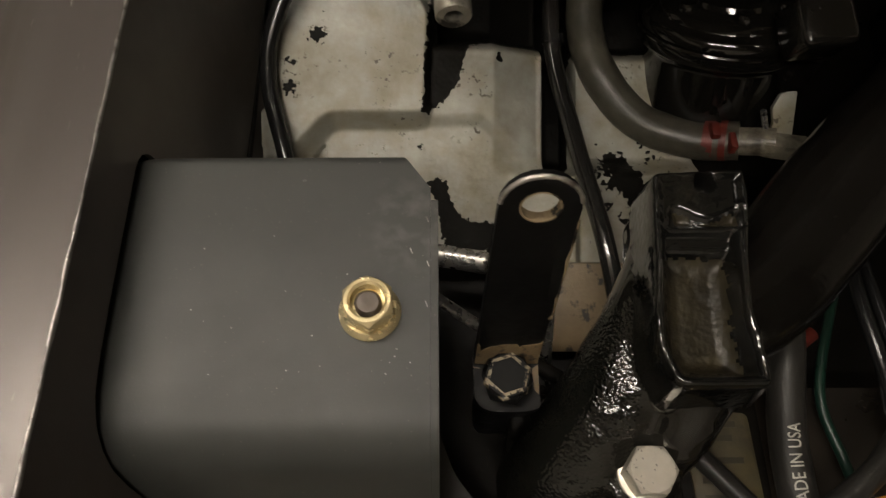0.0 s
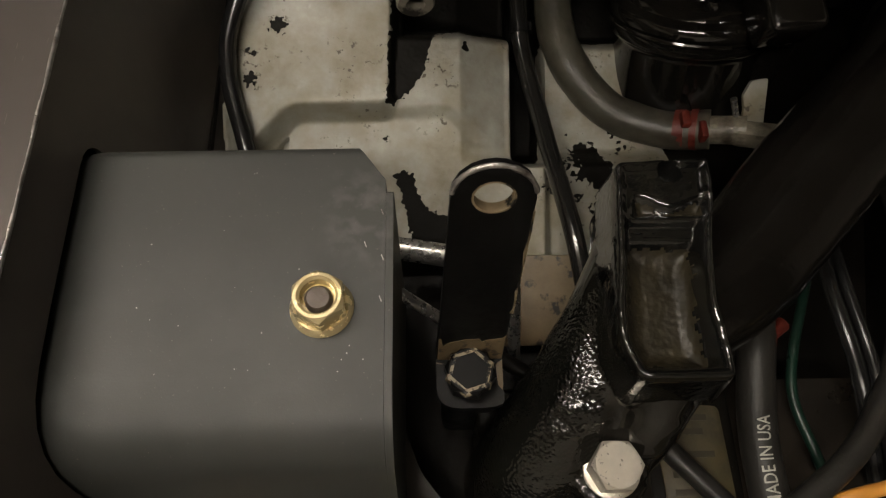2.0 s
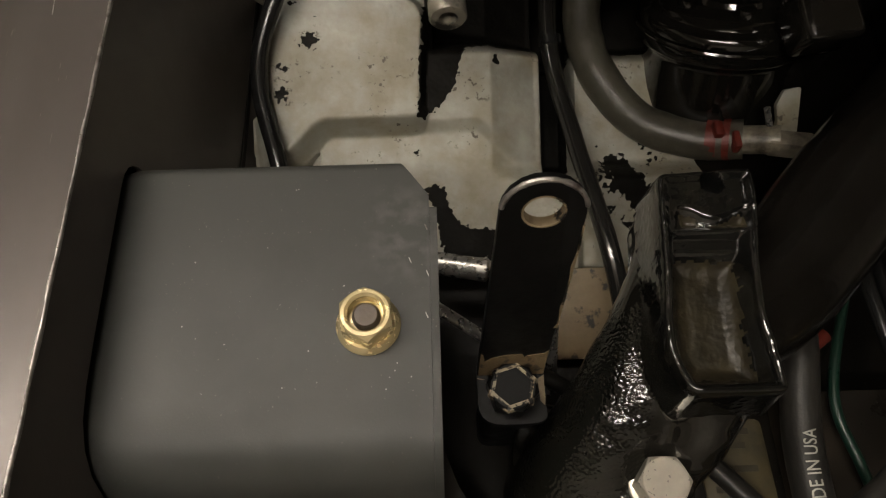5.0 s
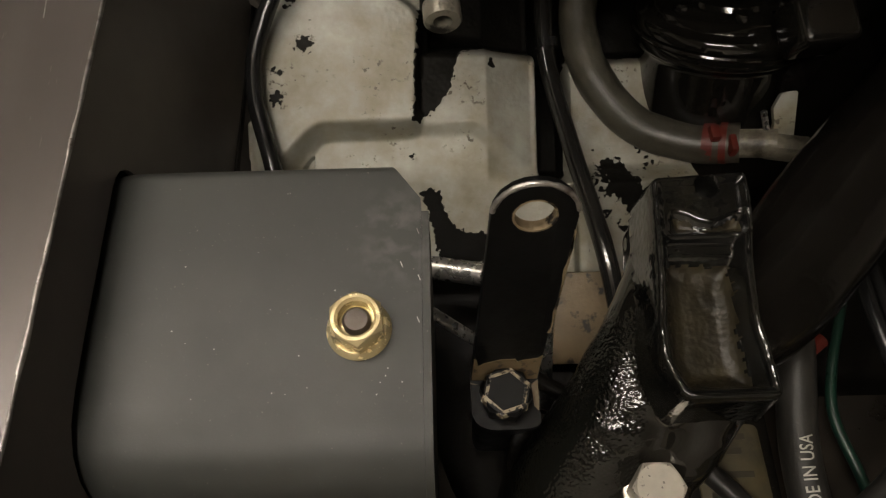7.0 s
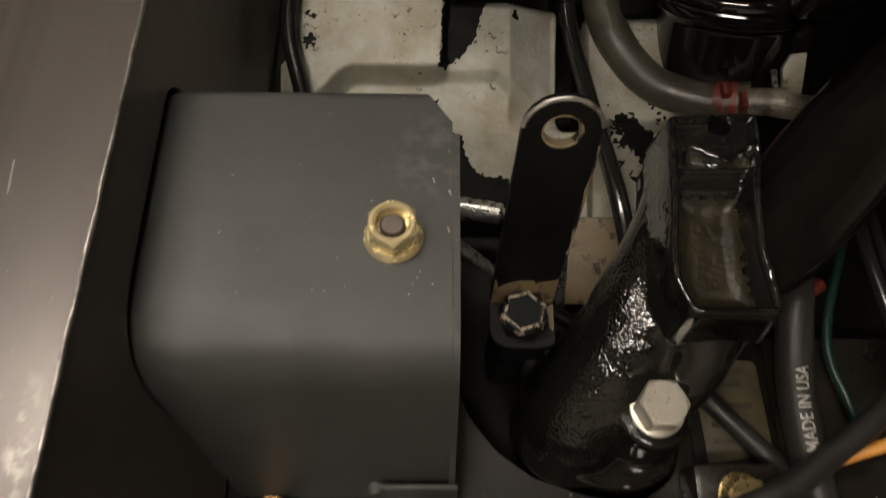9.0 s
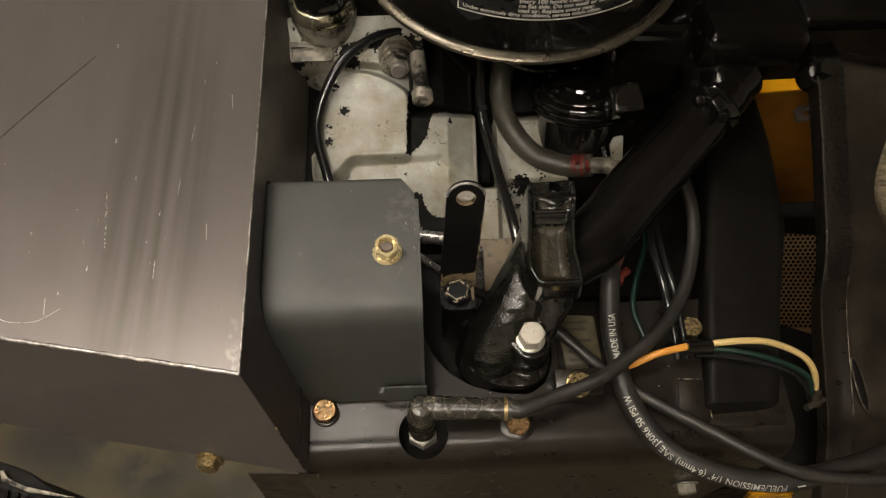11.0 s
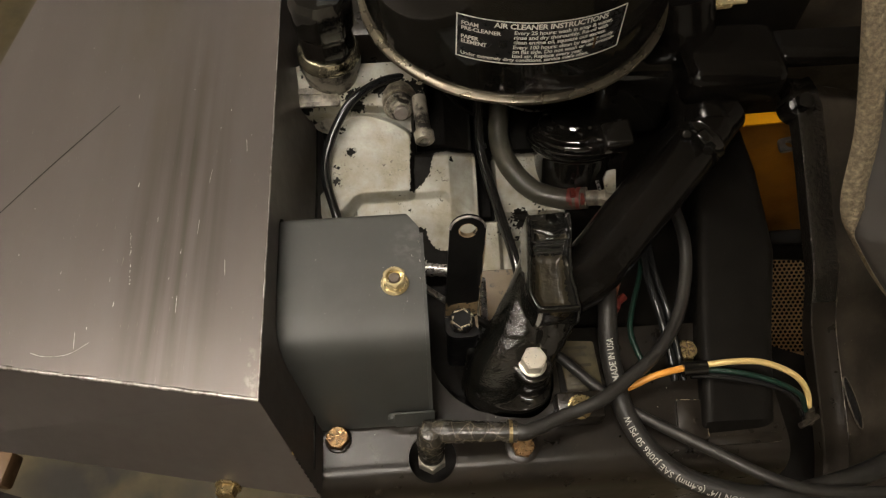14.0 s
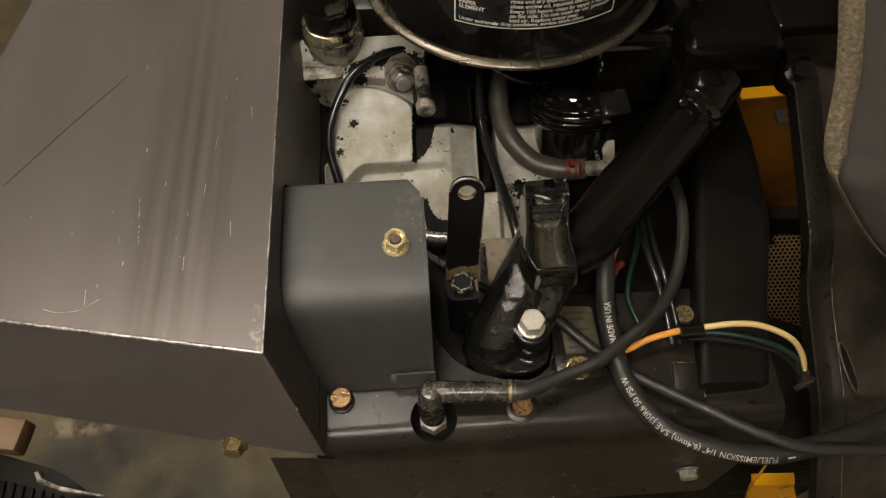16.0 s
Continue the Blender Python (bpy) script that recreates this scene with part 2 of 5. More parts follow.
def blotch(m, centre, reach, colour, amount, scale, stretch=(1, 1, 1), lo=0.4, hi=0.6):
    """A patch of its own shape: a soft ellipse (metres, in the object's own space) broken up by noise."""
    n, l = m.node_tree.nodes, m.node_tree.links
    b = n["Principled BSDF"]
    co = n.new("ShaderNodeTexCoord")
    mp = n.new("ShaderNodeMapping")
    mp.vector_type = "TEXTURE"
    mp.inputs["Location"].default_value, mp.inputs["Scale"].default_value = centre, reach
    l.new(co.outputs["Object"], mp.inputs["Vector"])
    ln = n.new("ShaderNodeVectorMath")
    ln.operation = "LENGTH"
    l.new(mp.outputs["Vector"], ln.inputs[0])
    ma = n.new("ShaderNodeMapRange")
    ma.inputs["From Min"].default_value, ma.inputs["From Max"].default_value = 0.35, 1.0
    ma.inputs["To Min"].default_value, ma.inputs["To Max"].default_value = amount, 0.0
    l.new(ln.outputs["Value"], ma.inputs["Value"])
    st = n.new("ShaderNodeMapping")
    st.inputs["Scale"].default_value = stretch
    l.new(co.outputs["Object"], st.inputs["Vector"])
    tx = n.new("ShaderNodeTexNoise")
    tx.inputs["Scale"].default_value, tx.inputs["Detail"].default_value = scale, 5.0
    l.new(st.outputs["Vector"], tx.inputs["Vector"])
    mb = n.new("ShaderNodeMapRange")
    mb.inputs["From Min"].default_value, mb.inputs["From Max"].default_value = lo, hi
    l.new(tx.outputs["Fac"], mb.inputs["Value"])
    mu = n.new("ShaderNodeMath")
    mu.operation = "MULTIPLY"
    l.new(ma.outputs["Result"], mu.inputs[0])
    l.new(mb.outputs["Result"], mu.inputs[1])
    mx = n.new("ShaderNodeMix")
    mx.data_type = "RGBA"
    l.new(mu.outputs[0], mx.inputs["Factor"])
    l.new(b.inputs["Base Color"].links[0].from_socket, mx.inputs["A"])
    mx.inputs["B"].default_value = (*colour, 1)
    l.new(mx.outputs["Result"], b.inputs["Base Color"])


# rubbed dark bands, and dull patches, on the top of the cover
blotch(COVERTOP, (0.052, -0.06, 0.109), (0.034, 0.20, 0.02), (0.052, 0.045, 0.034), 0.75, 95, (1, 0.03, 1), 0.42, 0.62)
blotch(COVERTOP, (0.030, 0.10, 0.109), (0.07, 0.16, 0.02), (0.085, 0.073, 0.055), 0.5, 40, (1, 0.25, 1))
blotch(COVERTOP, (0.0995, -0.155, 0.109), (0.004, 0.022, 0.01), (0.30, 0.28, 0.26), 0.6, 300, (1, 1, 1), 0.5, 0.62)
BARE = shader("bare_steel", (0.50, 0.48, 0.46), 0.38, 0.9, 0.25, 300, 0.25, 1200, stain=(0.16, 0.14, 0.13), stain_amount=0.38, stain_scale=160)
BOX = shader("satin_grey_paint", (0.040, 0.0418, 0.0385), 0.50, 0.0, 0.06, 22, 0.03, 1500, rough_vary=0.03, stain=(0.050, 0.051, 0.047), stain_amount=0.34, stain_scale=30, stain_edge=0.25, dust=0.3)
blotch(BOX, (0.037, 0.030, 0.0945), (0.016, 0.022, 0.02), (0.105, 0.104, 0.098), 0.6, 170, (1, 1, 1), 0.46, 0.66)
blotch(BOX, (-0.005, -0.01, 0.0945), (0.05, 0.05, 0.02), (0.058, 0.059, 0.054), 0.5, 45)
GLOSS = shader("thick_gloss_black_paint", (0.006, 0.006, 0.0055), 0.07, 0.0, 0.3, 60, 0.12, 480, bump_detail=0.6, stain=(0.016, 0.0145, 0.010), stain_amount=0.22, stain_scale=45, stain_edge=0.14, stain_rough=0.28, coat=0.5, rough_vary=0.04)
CRINKLE = shader("crinkled_gloss_black_paint", (0.006, 0.006, 0.005), 0.07, 0.0, 0.3, 60, 0.4, 900, stain=(0.010, 0.009, 0.0065), stain_amount=0.25, stain_scale=40, stain_edge=0.14, stain_rough=0.14, coat=0.4, rough_vary=0.03, bump_detail=0.4)
GLOSS_SMOOTH = shader("smooth_gloss_black", (0.008, 0.0073, 0.006), 0.07, 0.0, 0.3, 60, 0.05, 300, rough_vary=0.04, coat=0.3)
POCKET = shader("oily_pocket_paint", (0.034, 0.027, 0.0145), 0.40, 0.0, 0.4, 90, 0.5, 420, bump_detail=1.5, stain=(0.010, 0.0088, 0.006), stain_amount=0.52, stain_scale=130, stain_edge=0.3, rough_vary=0.1, spec=0.32)
SATIN = shader("satin_black_paint", (0.0080, 0.0066, 0.0052), 0.30, 0.0, 0.25, 30, 0.05, 900, stain=(0.024, 0.019, 0.0135), stain_amount=0.38, stain_scale=18, stain_edge=0.3, dust=0.2, rough_vary=0.04, spec=0.36, pits=0.2, pit_colour=(0.09, 0.08, 0.06))
PIPE = shader("gloss_pipe_black", (0.0058, 0.0051, 0.0043), 0.17, 0.0, 0.3, 50, 0.12, 300, spec=0.26, dust=0.12, rough_vary=0.05, bump_detail=1.0)
DARK = shader("dull_black", (0.0074, 0.0066, 0.0055), 0.45, 0.0, 0.3, 40, 0.1, 500, dust=0.15, spec=0.07)
CHIPPED = shader("half_chipped_black_paint", (0.006, 0.006, 0.0055), 0.38, 0.0, 0.2, 60, 0.08, 500, stain=(0.30, 0.25, 0.17), stain_amount=0.52, stain_scale=260, stain_edge=0.03, spec=0.3)
STRAP = shader("chipped_black_paint", (0.005, 0.005, 0.005), 0.42, 0.0, 0.2, 60, 0.08, 500, spec=0.17)
RAILCHIP = shader("rubbed_brown_edge", (0.075, 0.06, 0.044), 0.45, 0.3, 0.3, 90, 0.1, 500, stain=(0.014, 0.011, 0.008), stain_amount=0.5, stain_scale=70, stain_edge=0.05)
TANPAD = shader("tan_bare_patch", (0.125, 0.09, 0.048), 0.5, 0.0, 0.25, 80, 0.15, 700, stain=(0.012, 0.01, 0.008), stain_amount=0.30, stain_scale=110, stain_edge=0.03)
TAN = shader("tan_bare_metal", (0.26, 0.20, 0.12), 0.5, 0.1, 0.2, 80, 0.15, 700, stain=(0.012, 0.01, 0.008), stain_amount=0.36, stain_scale=90, stain_edge=0.02)
CAST = shader("flaking_white_casting", (0.35, 0.35, 0.315), 0.46, 0.0, 0.16, 90, 0.12, 700, stain=(0.195, 0.17, 0.112), stain_amount=0.54, stain_scale=32, stain_edge=0.16, pits=1.0, pit_colour=(0.06, 0.048, 0.03))
FLAKED_SHADE = shader("casting_paint_flakes_and_shade", (0.35, 0.35, 0.315), 0.46, 0.0, 0.16, 90, 0.12, 700, stain=(0.195, 0.17, 0.112), stain_amount=0.54, stain_scale=32, stain_edge=0.16, pits=1.0, pit_colour=(0.06, 0.048, 0.03))
# black over the casting: flaked paint, plus shade painted into its recesses
fn, fk = FLAKED_SHADE.node_tree.nodes, FLAKED_SHADE.node_tree.links
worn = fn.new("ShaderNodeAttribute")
worn.attribute_name = "flake_shade"
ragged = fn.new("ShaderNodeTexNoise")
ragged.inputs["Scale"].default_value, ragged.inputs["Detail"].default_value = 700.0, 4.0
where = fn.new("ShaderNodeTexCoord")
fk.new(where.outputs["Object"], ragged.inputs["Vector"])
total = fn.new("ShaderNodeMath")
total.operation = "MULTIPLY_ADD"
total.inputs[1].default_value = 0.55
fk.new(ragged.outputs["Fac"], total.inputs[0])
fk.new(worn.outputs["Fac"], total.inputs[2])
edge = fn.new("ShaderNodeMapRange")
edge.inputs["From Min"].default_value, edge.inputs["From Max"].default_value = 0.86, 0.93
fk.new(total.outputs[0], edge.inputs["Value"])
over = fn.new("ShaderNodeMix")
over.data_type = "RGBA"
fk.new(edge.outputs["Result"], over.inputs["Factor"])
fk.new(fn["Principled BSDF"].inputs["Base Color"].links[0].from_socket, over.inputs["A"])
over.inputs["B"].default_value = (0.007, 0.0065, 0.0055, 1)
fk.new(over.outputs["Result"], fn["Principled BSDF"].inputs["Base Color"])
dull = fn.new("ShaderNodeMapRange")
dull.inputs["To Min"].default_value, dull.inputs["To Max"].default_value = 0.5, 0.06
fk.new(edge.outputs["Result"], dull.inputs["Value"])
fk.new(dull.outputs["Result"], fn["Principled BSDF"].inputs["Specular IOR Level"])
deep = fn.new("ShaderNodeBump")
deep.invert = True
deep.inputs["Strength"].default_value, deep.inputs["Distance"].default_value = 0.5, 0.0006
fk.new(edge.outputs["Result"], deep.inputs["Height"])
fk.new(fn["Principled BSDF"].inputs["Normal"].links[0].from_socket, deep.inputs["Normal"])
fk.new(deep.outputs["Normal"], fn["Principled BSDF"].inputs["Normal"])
CASTDIRTY = shader("stained_casting", (0.27, 0.245, 0.19), 0.42, 0.0, 0.3, 90, 0.25, 600, stain=(0.035, 0.028, 0.019), stain_amount=0.46, stain_scale=60, stain_edge=0.10)
CHIP_SLOT_BLACK = shader("chip_and_slot_black", (0.006, 0.0055, 0.005), 0.6, 0.0, 0.3, 200, 0.2, 900, spec=0.2)
SMEAR = shader("thin_grey_smear", (0.105, 0.096, 0.08), 0.5, 0.0, 0.3, 250, 0.1, 900, stain=(0.010, 0.0085, 0.0065), stain_amount=0.46, stain_scale=220, stain_edge=0.08)
MARK = shader("dark_brown_mark", (0.11, 0.075, 0.04), 0.5, 0.4, 0.2, 200)
WRINKLE = shader("wrinkled_gloss_black", (0.014, 0.012, 0.0095), 0.12, 0.0, 0.3, 60, 1.0, 300, rough_vary=0.05, spec=0.5, coat=0.5)
ZINC = shader("yellow_zinc", (0.93, 0.79, 0.46), 0.22, 0.60, 0.08, 120, 0.02, 900, stain=(0.66, 0.50, 0.25), stain_amount=0.32, stain_scale=90, stain_edge=0.2)
DULLZINC = shader("dull_zinc", (0.31, 0.245, 0.115), 0.32, 0.75, 0.15, 200, 0.06, 900, stain=(0.24, 0.16, 0.075), stain_amount=0.4, stain_scale=150, stain_edge=0.2)
RUSTZINC = shader("rusty_zinc", (0.20, 0.125, 0.055), 0.32, 0.8, 0.4, 300, 0.2, 700, stain=(0.10, 0.045, 0.018), stain_amount=0.46, stain_scale=160, stain_edge=0.15)
SILVER = shader("bright_plated_steel", (0.60, 0.565, 0.49), 0.36, 0.65, 0.10, 250, 0.04, 700, stain=(0.56, 0.51, 0.42), stain_amount=0.30, stain_scale=150, stain_edge=0.2)
STUD = shader("grey_stud_steel", (0.27, 0.245, 0.225), 0.45, 0.6, 0.15, 200, 0.1, 900)
CHROME = shader("worn_plated_tube", (0.34, 0.33, 0.31), 0.30, 0.8, 0.2, 150)
ALU = shader("dirty_aluminium", (0.30, 0.275, 0.225), 0.40, 0.35, 0.2, 120, 0.15, 700, stain=(0.015, 0.013, 0.011), stain_amount=0.42, stain_scale=70, stain_edge=0.06)
HOSE = shader("grey_rubber_hose", (0.082, 0.077, 0.058), 0.42, 0.0, 0.25, 60, 0.2, 500, stain=(0.034, 0.030, 0.022), stain_amount=0.46, stain_scale=50, stain_edge=0.15)
RUBBER = shader("black_rubber", (0.018, 0.0168, 0.0148), 0.44, 0.0, 0.25, 70, 0.12, 900, dust=0.25, spec=0.4)
CABLE = shader("shiny_black_cable", (0.010, 0.010, 0.010), 0.20, 0.0, 0.2, 70, 0.04, 500, rough_vary=0.05)
TUBE = shader("polished_black_tube", (0.020, 0.019, 0.017), 0.14, 0.3, 0.2, 70, 0.02, 500, rough_vary=0.04, coat=0.5)
BOOT = shader("cracked_clear_boot", (0.028, 0.025, 0.020), 0.22, 0.0, 0.3, 90, 0.3, 500, stain=(0.019, 0.018, 0.0155), stain_amount=0.3, stain_scale=60, stain_edge=0.15)
bn, bl = BOOT.node_tree.nodes, BOOT.node_tree.links
cells = bn.new("ShaderNodeTexVoronoi")
cells.feature = "DISTANCE_TO_EDGE"
cells.inputs["Scale"].default_value = 120.0
warp = bn.new("ShaderNodeTexNoise")
warp.inputs["Scale"].default_value = 220.0
where = bn.new("ShaderNodeTexCoord")
push = bn.new("ShaderNodeMix")
push.data_type, push.blend_type = "RGBA", "LINEAR_LIGHT"
push.inputs["Factor"].default_value = 0.0012
bl.new(where.outputs["Object"], push.inputs["A"])
bl.new(warp.outputs["Color"], push.inputs["B"])
bl.new(push.outputs["Result"], cells.inputs["Vector"])
crack = bn.new("ShaderNodeMapRange")
crack.inputs["From Min"].default_value, crack.inputs["From Max"].default_value = 0.006, 0.022
crack.inputs["To Min"].default_value, crack.inputs["To Max"].default_value = 0.4, 0.0
bl.new(cells.outputs["Distance"], crack.inputs["Value"])
tint = bn.new("ShaderNodeMix")
tint.data_type = "RGBA"
bl.new(crack.outputs["Result"], tint.inputs["Factor"])
bl.new(bn["Principled BSDF"].inputs["Base Color"].links[0].from_socket, tint.inputs["A"])
tint.inputs["B"].default_value = (0.33, 0.29, 0.21, 1)
bl.new(tint.outputs["Result"], bn["Principled BSDF"].inputs["Base Color"])
RED = shader("red_plastic", (0.11, 0.016, 0.010), 0.45, 0.0, 0.2, 200, 0.1, 600)
YELLOWWIRE = shader("cream_yellow_wire", (0.58, 0.42, 0.17), 0.42, 0.0, 0.08, 100)
ORANGEWIRE = shader("orange_wire", (0.62, 0.27, 0.045), 0.42, 0.0, 0.08, 100)
GREENWIRE = shader("green_wire", (0.004, 0.020, 0.0125), 0.38, 0.0, 0.15, 100)
YELLOW = shader("yellow_body_paint", (0.80, 0.37, 0.005), 0.35, 0.0, 0.08, 30, 0.02, 300)
# browner copy of YELLOW: the shade on the panel's face is in this colour
SHADEDYELLOW = shader("shaded_yellow_paint", (0.46, 0.19, 0.007), 0.45, 0.0, 0.25, 12, 0.05, 300, stain=(0.15, 0.058, 0.008), stain_amount=0.52, stain_scale=9, stain_edge=0.2)
MESHMAT = shader("perforated_tan_metal", (0.27, 0.165, 0.07), 0.5, 0.3, 0.2, 90)
WHITE = shader("white_print", (0.72, 0.70, 0.63), 0.6, 0.0, 0.05, 400)
PRINT = shader("worn_grey_print", (0.33, 0.32, 0.285), 0.6, 0.0, 0.3, 400)
LABELBLACK = shader("black_label", (0.012, 0.012, 0.012), 0.3, 0.0, 0.1, 60)
STICKER = shader("yellowed_sticker", (0.062, 0.050, 0.023), 0.5, 0.0, 0.2, 60, stain=(0.035, 0.028, 0.014), stain_amount=0.4, stain_scale=70)
FOAM = shader("brown_felt_foam", (0.20, 0.16, 0.10), 0.95, 0.0, 0.35, 500, 1.0, 520, stain=(0.055, 0.043, 0.028), stain_amount=0.45, stain_scale=650, stain_edge=0.2)
HOOD = shader("grey_hood_plastic", (0.045, 0.041, 0.038), 0.42, 0.0, 0.08, 18, 0.03, 900)
FLOOR = shader("garage_concrete", (0.105, 0.083, 0.036), 0.6, 0.0, 0.35, 7, 0.2, 120, stain=(0.045, 0.035, 0.020), stain_amount=0.5, stain_scale=6, stain_edge=0.15)
# two darker patches, a lit pool painted into the colour, then pale scuffs
blotch(FLOOR, (-0.53, 0.205, 0), (0.13, 0.07, 0.1), (0.016, 0.013, 0.009), 0.9, 9, (1, 1, 1), 0.38, 0.52)
blotch(FLOOR, (-0.40, 0.155, 0), (0.07, 0.05, 0.1), (0.02, 0.017, 0.011), 0.8, 14, (1, 1, 1), 0.42, 0.52)
blotch(FLOOR, (-0.27, 0.19, 0), (0.09, 0.06, 0.1), (0.15, 0.118, 0.045), 0.9, 14, (1, 1, 1), 0.35, 0.6)
blotch(FLOOR, (-0.57, 0.262, 0), (0.10, 0.02, 0.1), (0.26, 0.22, 0.15), 0.9, 30, (1, 1, 1), 0.48, 0.6)
WALL = shader("garage_wall", (0.60, 0.56, 0.50), 0.8, 0.0, 0.15, 3, 0.1, 60)
ENAMEL = shader("white_enamel", (0.75, 0.73, 0.68), 0.4, 0.0, 0.04, 20)
CEIL = shader("ceiling_board", (0.38, 0.345, 0.30), 0.8, 0.0, 0.15, 3)
SHEET = shader("grimy_brown_black_sheet", (0.0215, 0.0175, 0.0130), 0.45, 0.0, 0.4, 30, 0.3, 260, stain=(0.042, 0.034, 0.025), stain_amount=0.42, stain_scale=26, stain_edge=0.1, dust=0.4, spec=0.25)
WOOD = shader("brown_wood", (0.13, 0.072, 0.03), 0.6, 0.0, 0.3, 30, 0.1, 200, stretch=(1, 0.1, 1))
GLOW = bpy.data.materials.new("lamp_diffuser")
GLOW.use_nodes = True
GLOW.node_tree.nodes["Principled BSDF"].inputs["Emission Color"].default_value = (1, 0.915, 0.81, 1)
GLOW.node_tree.nodes["Principled BSDF"].inputs["Emission Strength"].default_value = GLOW_STRENGTH

# ---- the garage round the machine ----
solo("floor", b_box(-2600, 2600, -2600, 2600, -60, 0), FLOOR, "stained tan concrete garage floor", "floor", kind="structure")
solo("ceiling", b_box(-2600, 2600, -2600, 2600, 2500, 2560), CEIL, "pale board garage ceiling", "ceiling", kind="structure")
for nm, bx in (("wall_north", (-2600, 2600, 2600, 2720)), ("wall_south", (-2600, 2600, -2720, -2600)), ("wall_west", (-2720, -2600, -2600, 2600)), ("wall_east", (2600, 2720, -2600, 2600))):
    solo(nm, b_box(*bx, 0, 2500), WALL, "plain beige garage wall", "wall", kind="structure")
for lx, ly, tubes in LAMPS:
    x, y = lx * 1000, ly * 1000
    lamp = thing("ceiling_light", (x, y, 2500), "white batten ceiling light with two lit tubes", "lamp", "ceiling lights")
    part("batten", b_box(x - 620, x + 620, y - 28, y + 28, 2440, 2499, 4), ENAMEL, lamp)
    for o in tubes:
        part("tube", b_cyl((x - 590, y + o, 2430), (x + 590, y + o, 2430), 19, seg=16), GLOW, lamp, "lit tube")
        for e in (-600, 600):
            part("socket", b_box(x + e - 10, x + e + 10, y + min(o, 0) - 6, y + max(o, 0) + 6, 2412, 2446, 3), ENAMEL, lamp)


# ---- fasteners ----
def b_hex(at, axis, af, h, chamfer=0.9, phase=0.0, hole=0.0, deep=0.0):
    """A hexagon head whose corners are turned off at the top; hole: radius of a well in the top."""
    u, w, a = frame_of(axis)
    seg, rc = 48, af / 2 * 0.96
    reach = [af / 2 / math.cos((2 * math.pi * i / seg + math.pi / 6) % (math.pi / 3) - math.pi / 6) for i in range(seg)]
    rings = [[(r, 0) for r in reach], [(r, h - (r - rc) * chamfer) for r in reach], [(rc, h)] * seg]
    if hole:
        rings += [[(hole + 0.7, h)] * seg, [(hole, h - 0.8)] * seg, [(hole, h - deep)] * seg]
    bm, rows = bmesh.new(), []
    for ring in rings:
        rows.append([bm.verts.new(V(at) + a * z + (u * math.cos(2 * math.pi * i / seg + phase) + w * math.sin(2 * math.pi * i / seg + phase)) * r) for i, (r, z) in enumerate(ring)])
    for p, q in zip(rows, rows[1:]):
        for i in range(seg):
            bm.faces.new((p[i], p[(i + 1) % seg], q[(i + 1) % seg], q[i]))
    bm.faces.new(rows[0]), bm.faces.new(rows[-1])
    return bm


def hex_bolt(at, axis, af, h, washer, material, label, washer_material=None, phase=0.3, marks=0, group="", tail=8.0, name="hex_bolt"):
    """A hexagon-headed bolt with its washer and short shank; at is the face that it clamps."""
    u, w, a = frame_of(axis)
    bolt = thing(name, at, label, "bolt", group)
    at = V(at)
    t = 1.8 if washer else 0.0
    if washer:
        part("washer", b_lathe(at, a, [(washer * 0.5, 0.1), (washer - 0.3, 0.1), (washer, 0.4), (washer, t - 0.3), (washer - 0.4, t), (washer * 0.5, t)], 28), washer_material or material, bolt)
    head = part("head", b_hex(at + a * t, a, af, h, phase=phase), material, bolt, sharp=25)
    part("shank", b_cyl(at - a * tail, at + a * (t + 0.5), af * 0.32, seg=16), STUD, bolt)
    for k in range(marks):
        ang = 2 * math.pi * k / marks + 0.5
        d = u * math.cos(ang) + w * math.sin(ang)
        s = a.cross(d)
        p, q = at + a * (t + h - 0.1) + d * af * 0.12, at + a * (t + h - 0.1) + d * af * 0.38
        bm = bmesh.new()
        lo = [bm.verts.new(c) for c in (p - s * 0.5, p + s * 0.5, q + s * 0.5, q - s * 0.5)]
        hi = [bm.verts.new(v.co + a * 0.6) for v in lo]
        bm.faces.new(hi)
        for i in range(4):
            bm.faces.new((lo[i], lo[(i + 1) % 4], hi[(i + 1) % 4], hi[i]))
        part("grade_mark", bm, MARK, head)
    return bolt


# ---- grey sheet-metal engine cover ----
cover = thing("engine_cover", (-190, 200, 670), "grey sheet-steel engine cover with bare worn edges", "cover")
CX, CZ = -86.0, 779.0
TOP = [(CX, 34), (CX - 1.5, 560), (-222, 560), (-310, 79)]
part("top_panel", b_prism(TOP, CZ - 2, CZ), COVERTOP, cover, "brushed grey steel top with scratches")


def wall_sheet(a, b, c, d, thick):
    """A four-cornered sheet with that much thickness towards its back."""
    pts = [V(p) for p in (a, b, c, d)]
    nrm = (pts[1] - pts[0]).cross(pts[3] - pts[0]).normalized() * thick
    bm = bmesh.new()
    lo = [bm.verts.new(p) for p in pts]
    hi = [bm.verts.new(p + nrm) for p in pts]
    bm.faces.new(lo), bm.faces.new(hi)
    for i in range(4):
        bm.faces.new((lo[i], lo[(i + 1) % 4], hi[(i + 1) % 4], hi[i]))
    return bm


part("front_panel", wall_sheet((CX, 34, CZ - 2.2), (-68, 6, 672), (-310, 53, 694), (-310, 79, CZ - 2.2), 2.0), COVER, cover)
SLOT = [(48.5, 664), (72.5, 757), (163, 757), (163, 664)]
side = wall_sheet((CX - 0.2, 34.4, CZ - 2.2), (CX - 1.7, 560, CZ - 2.2), (-72, 560, 640), (-67.6, 6.4, 672), 2.0)
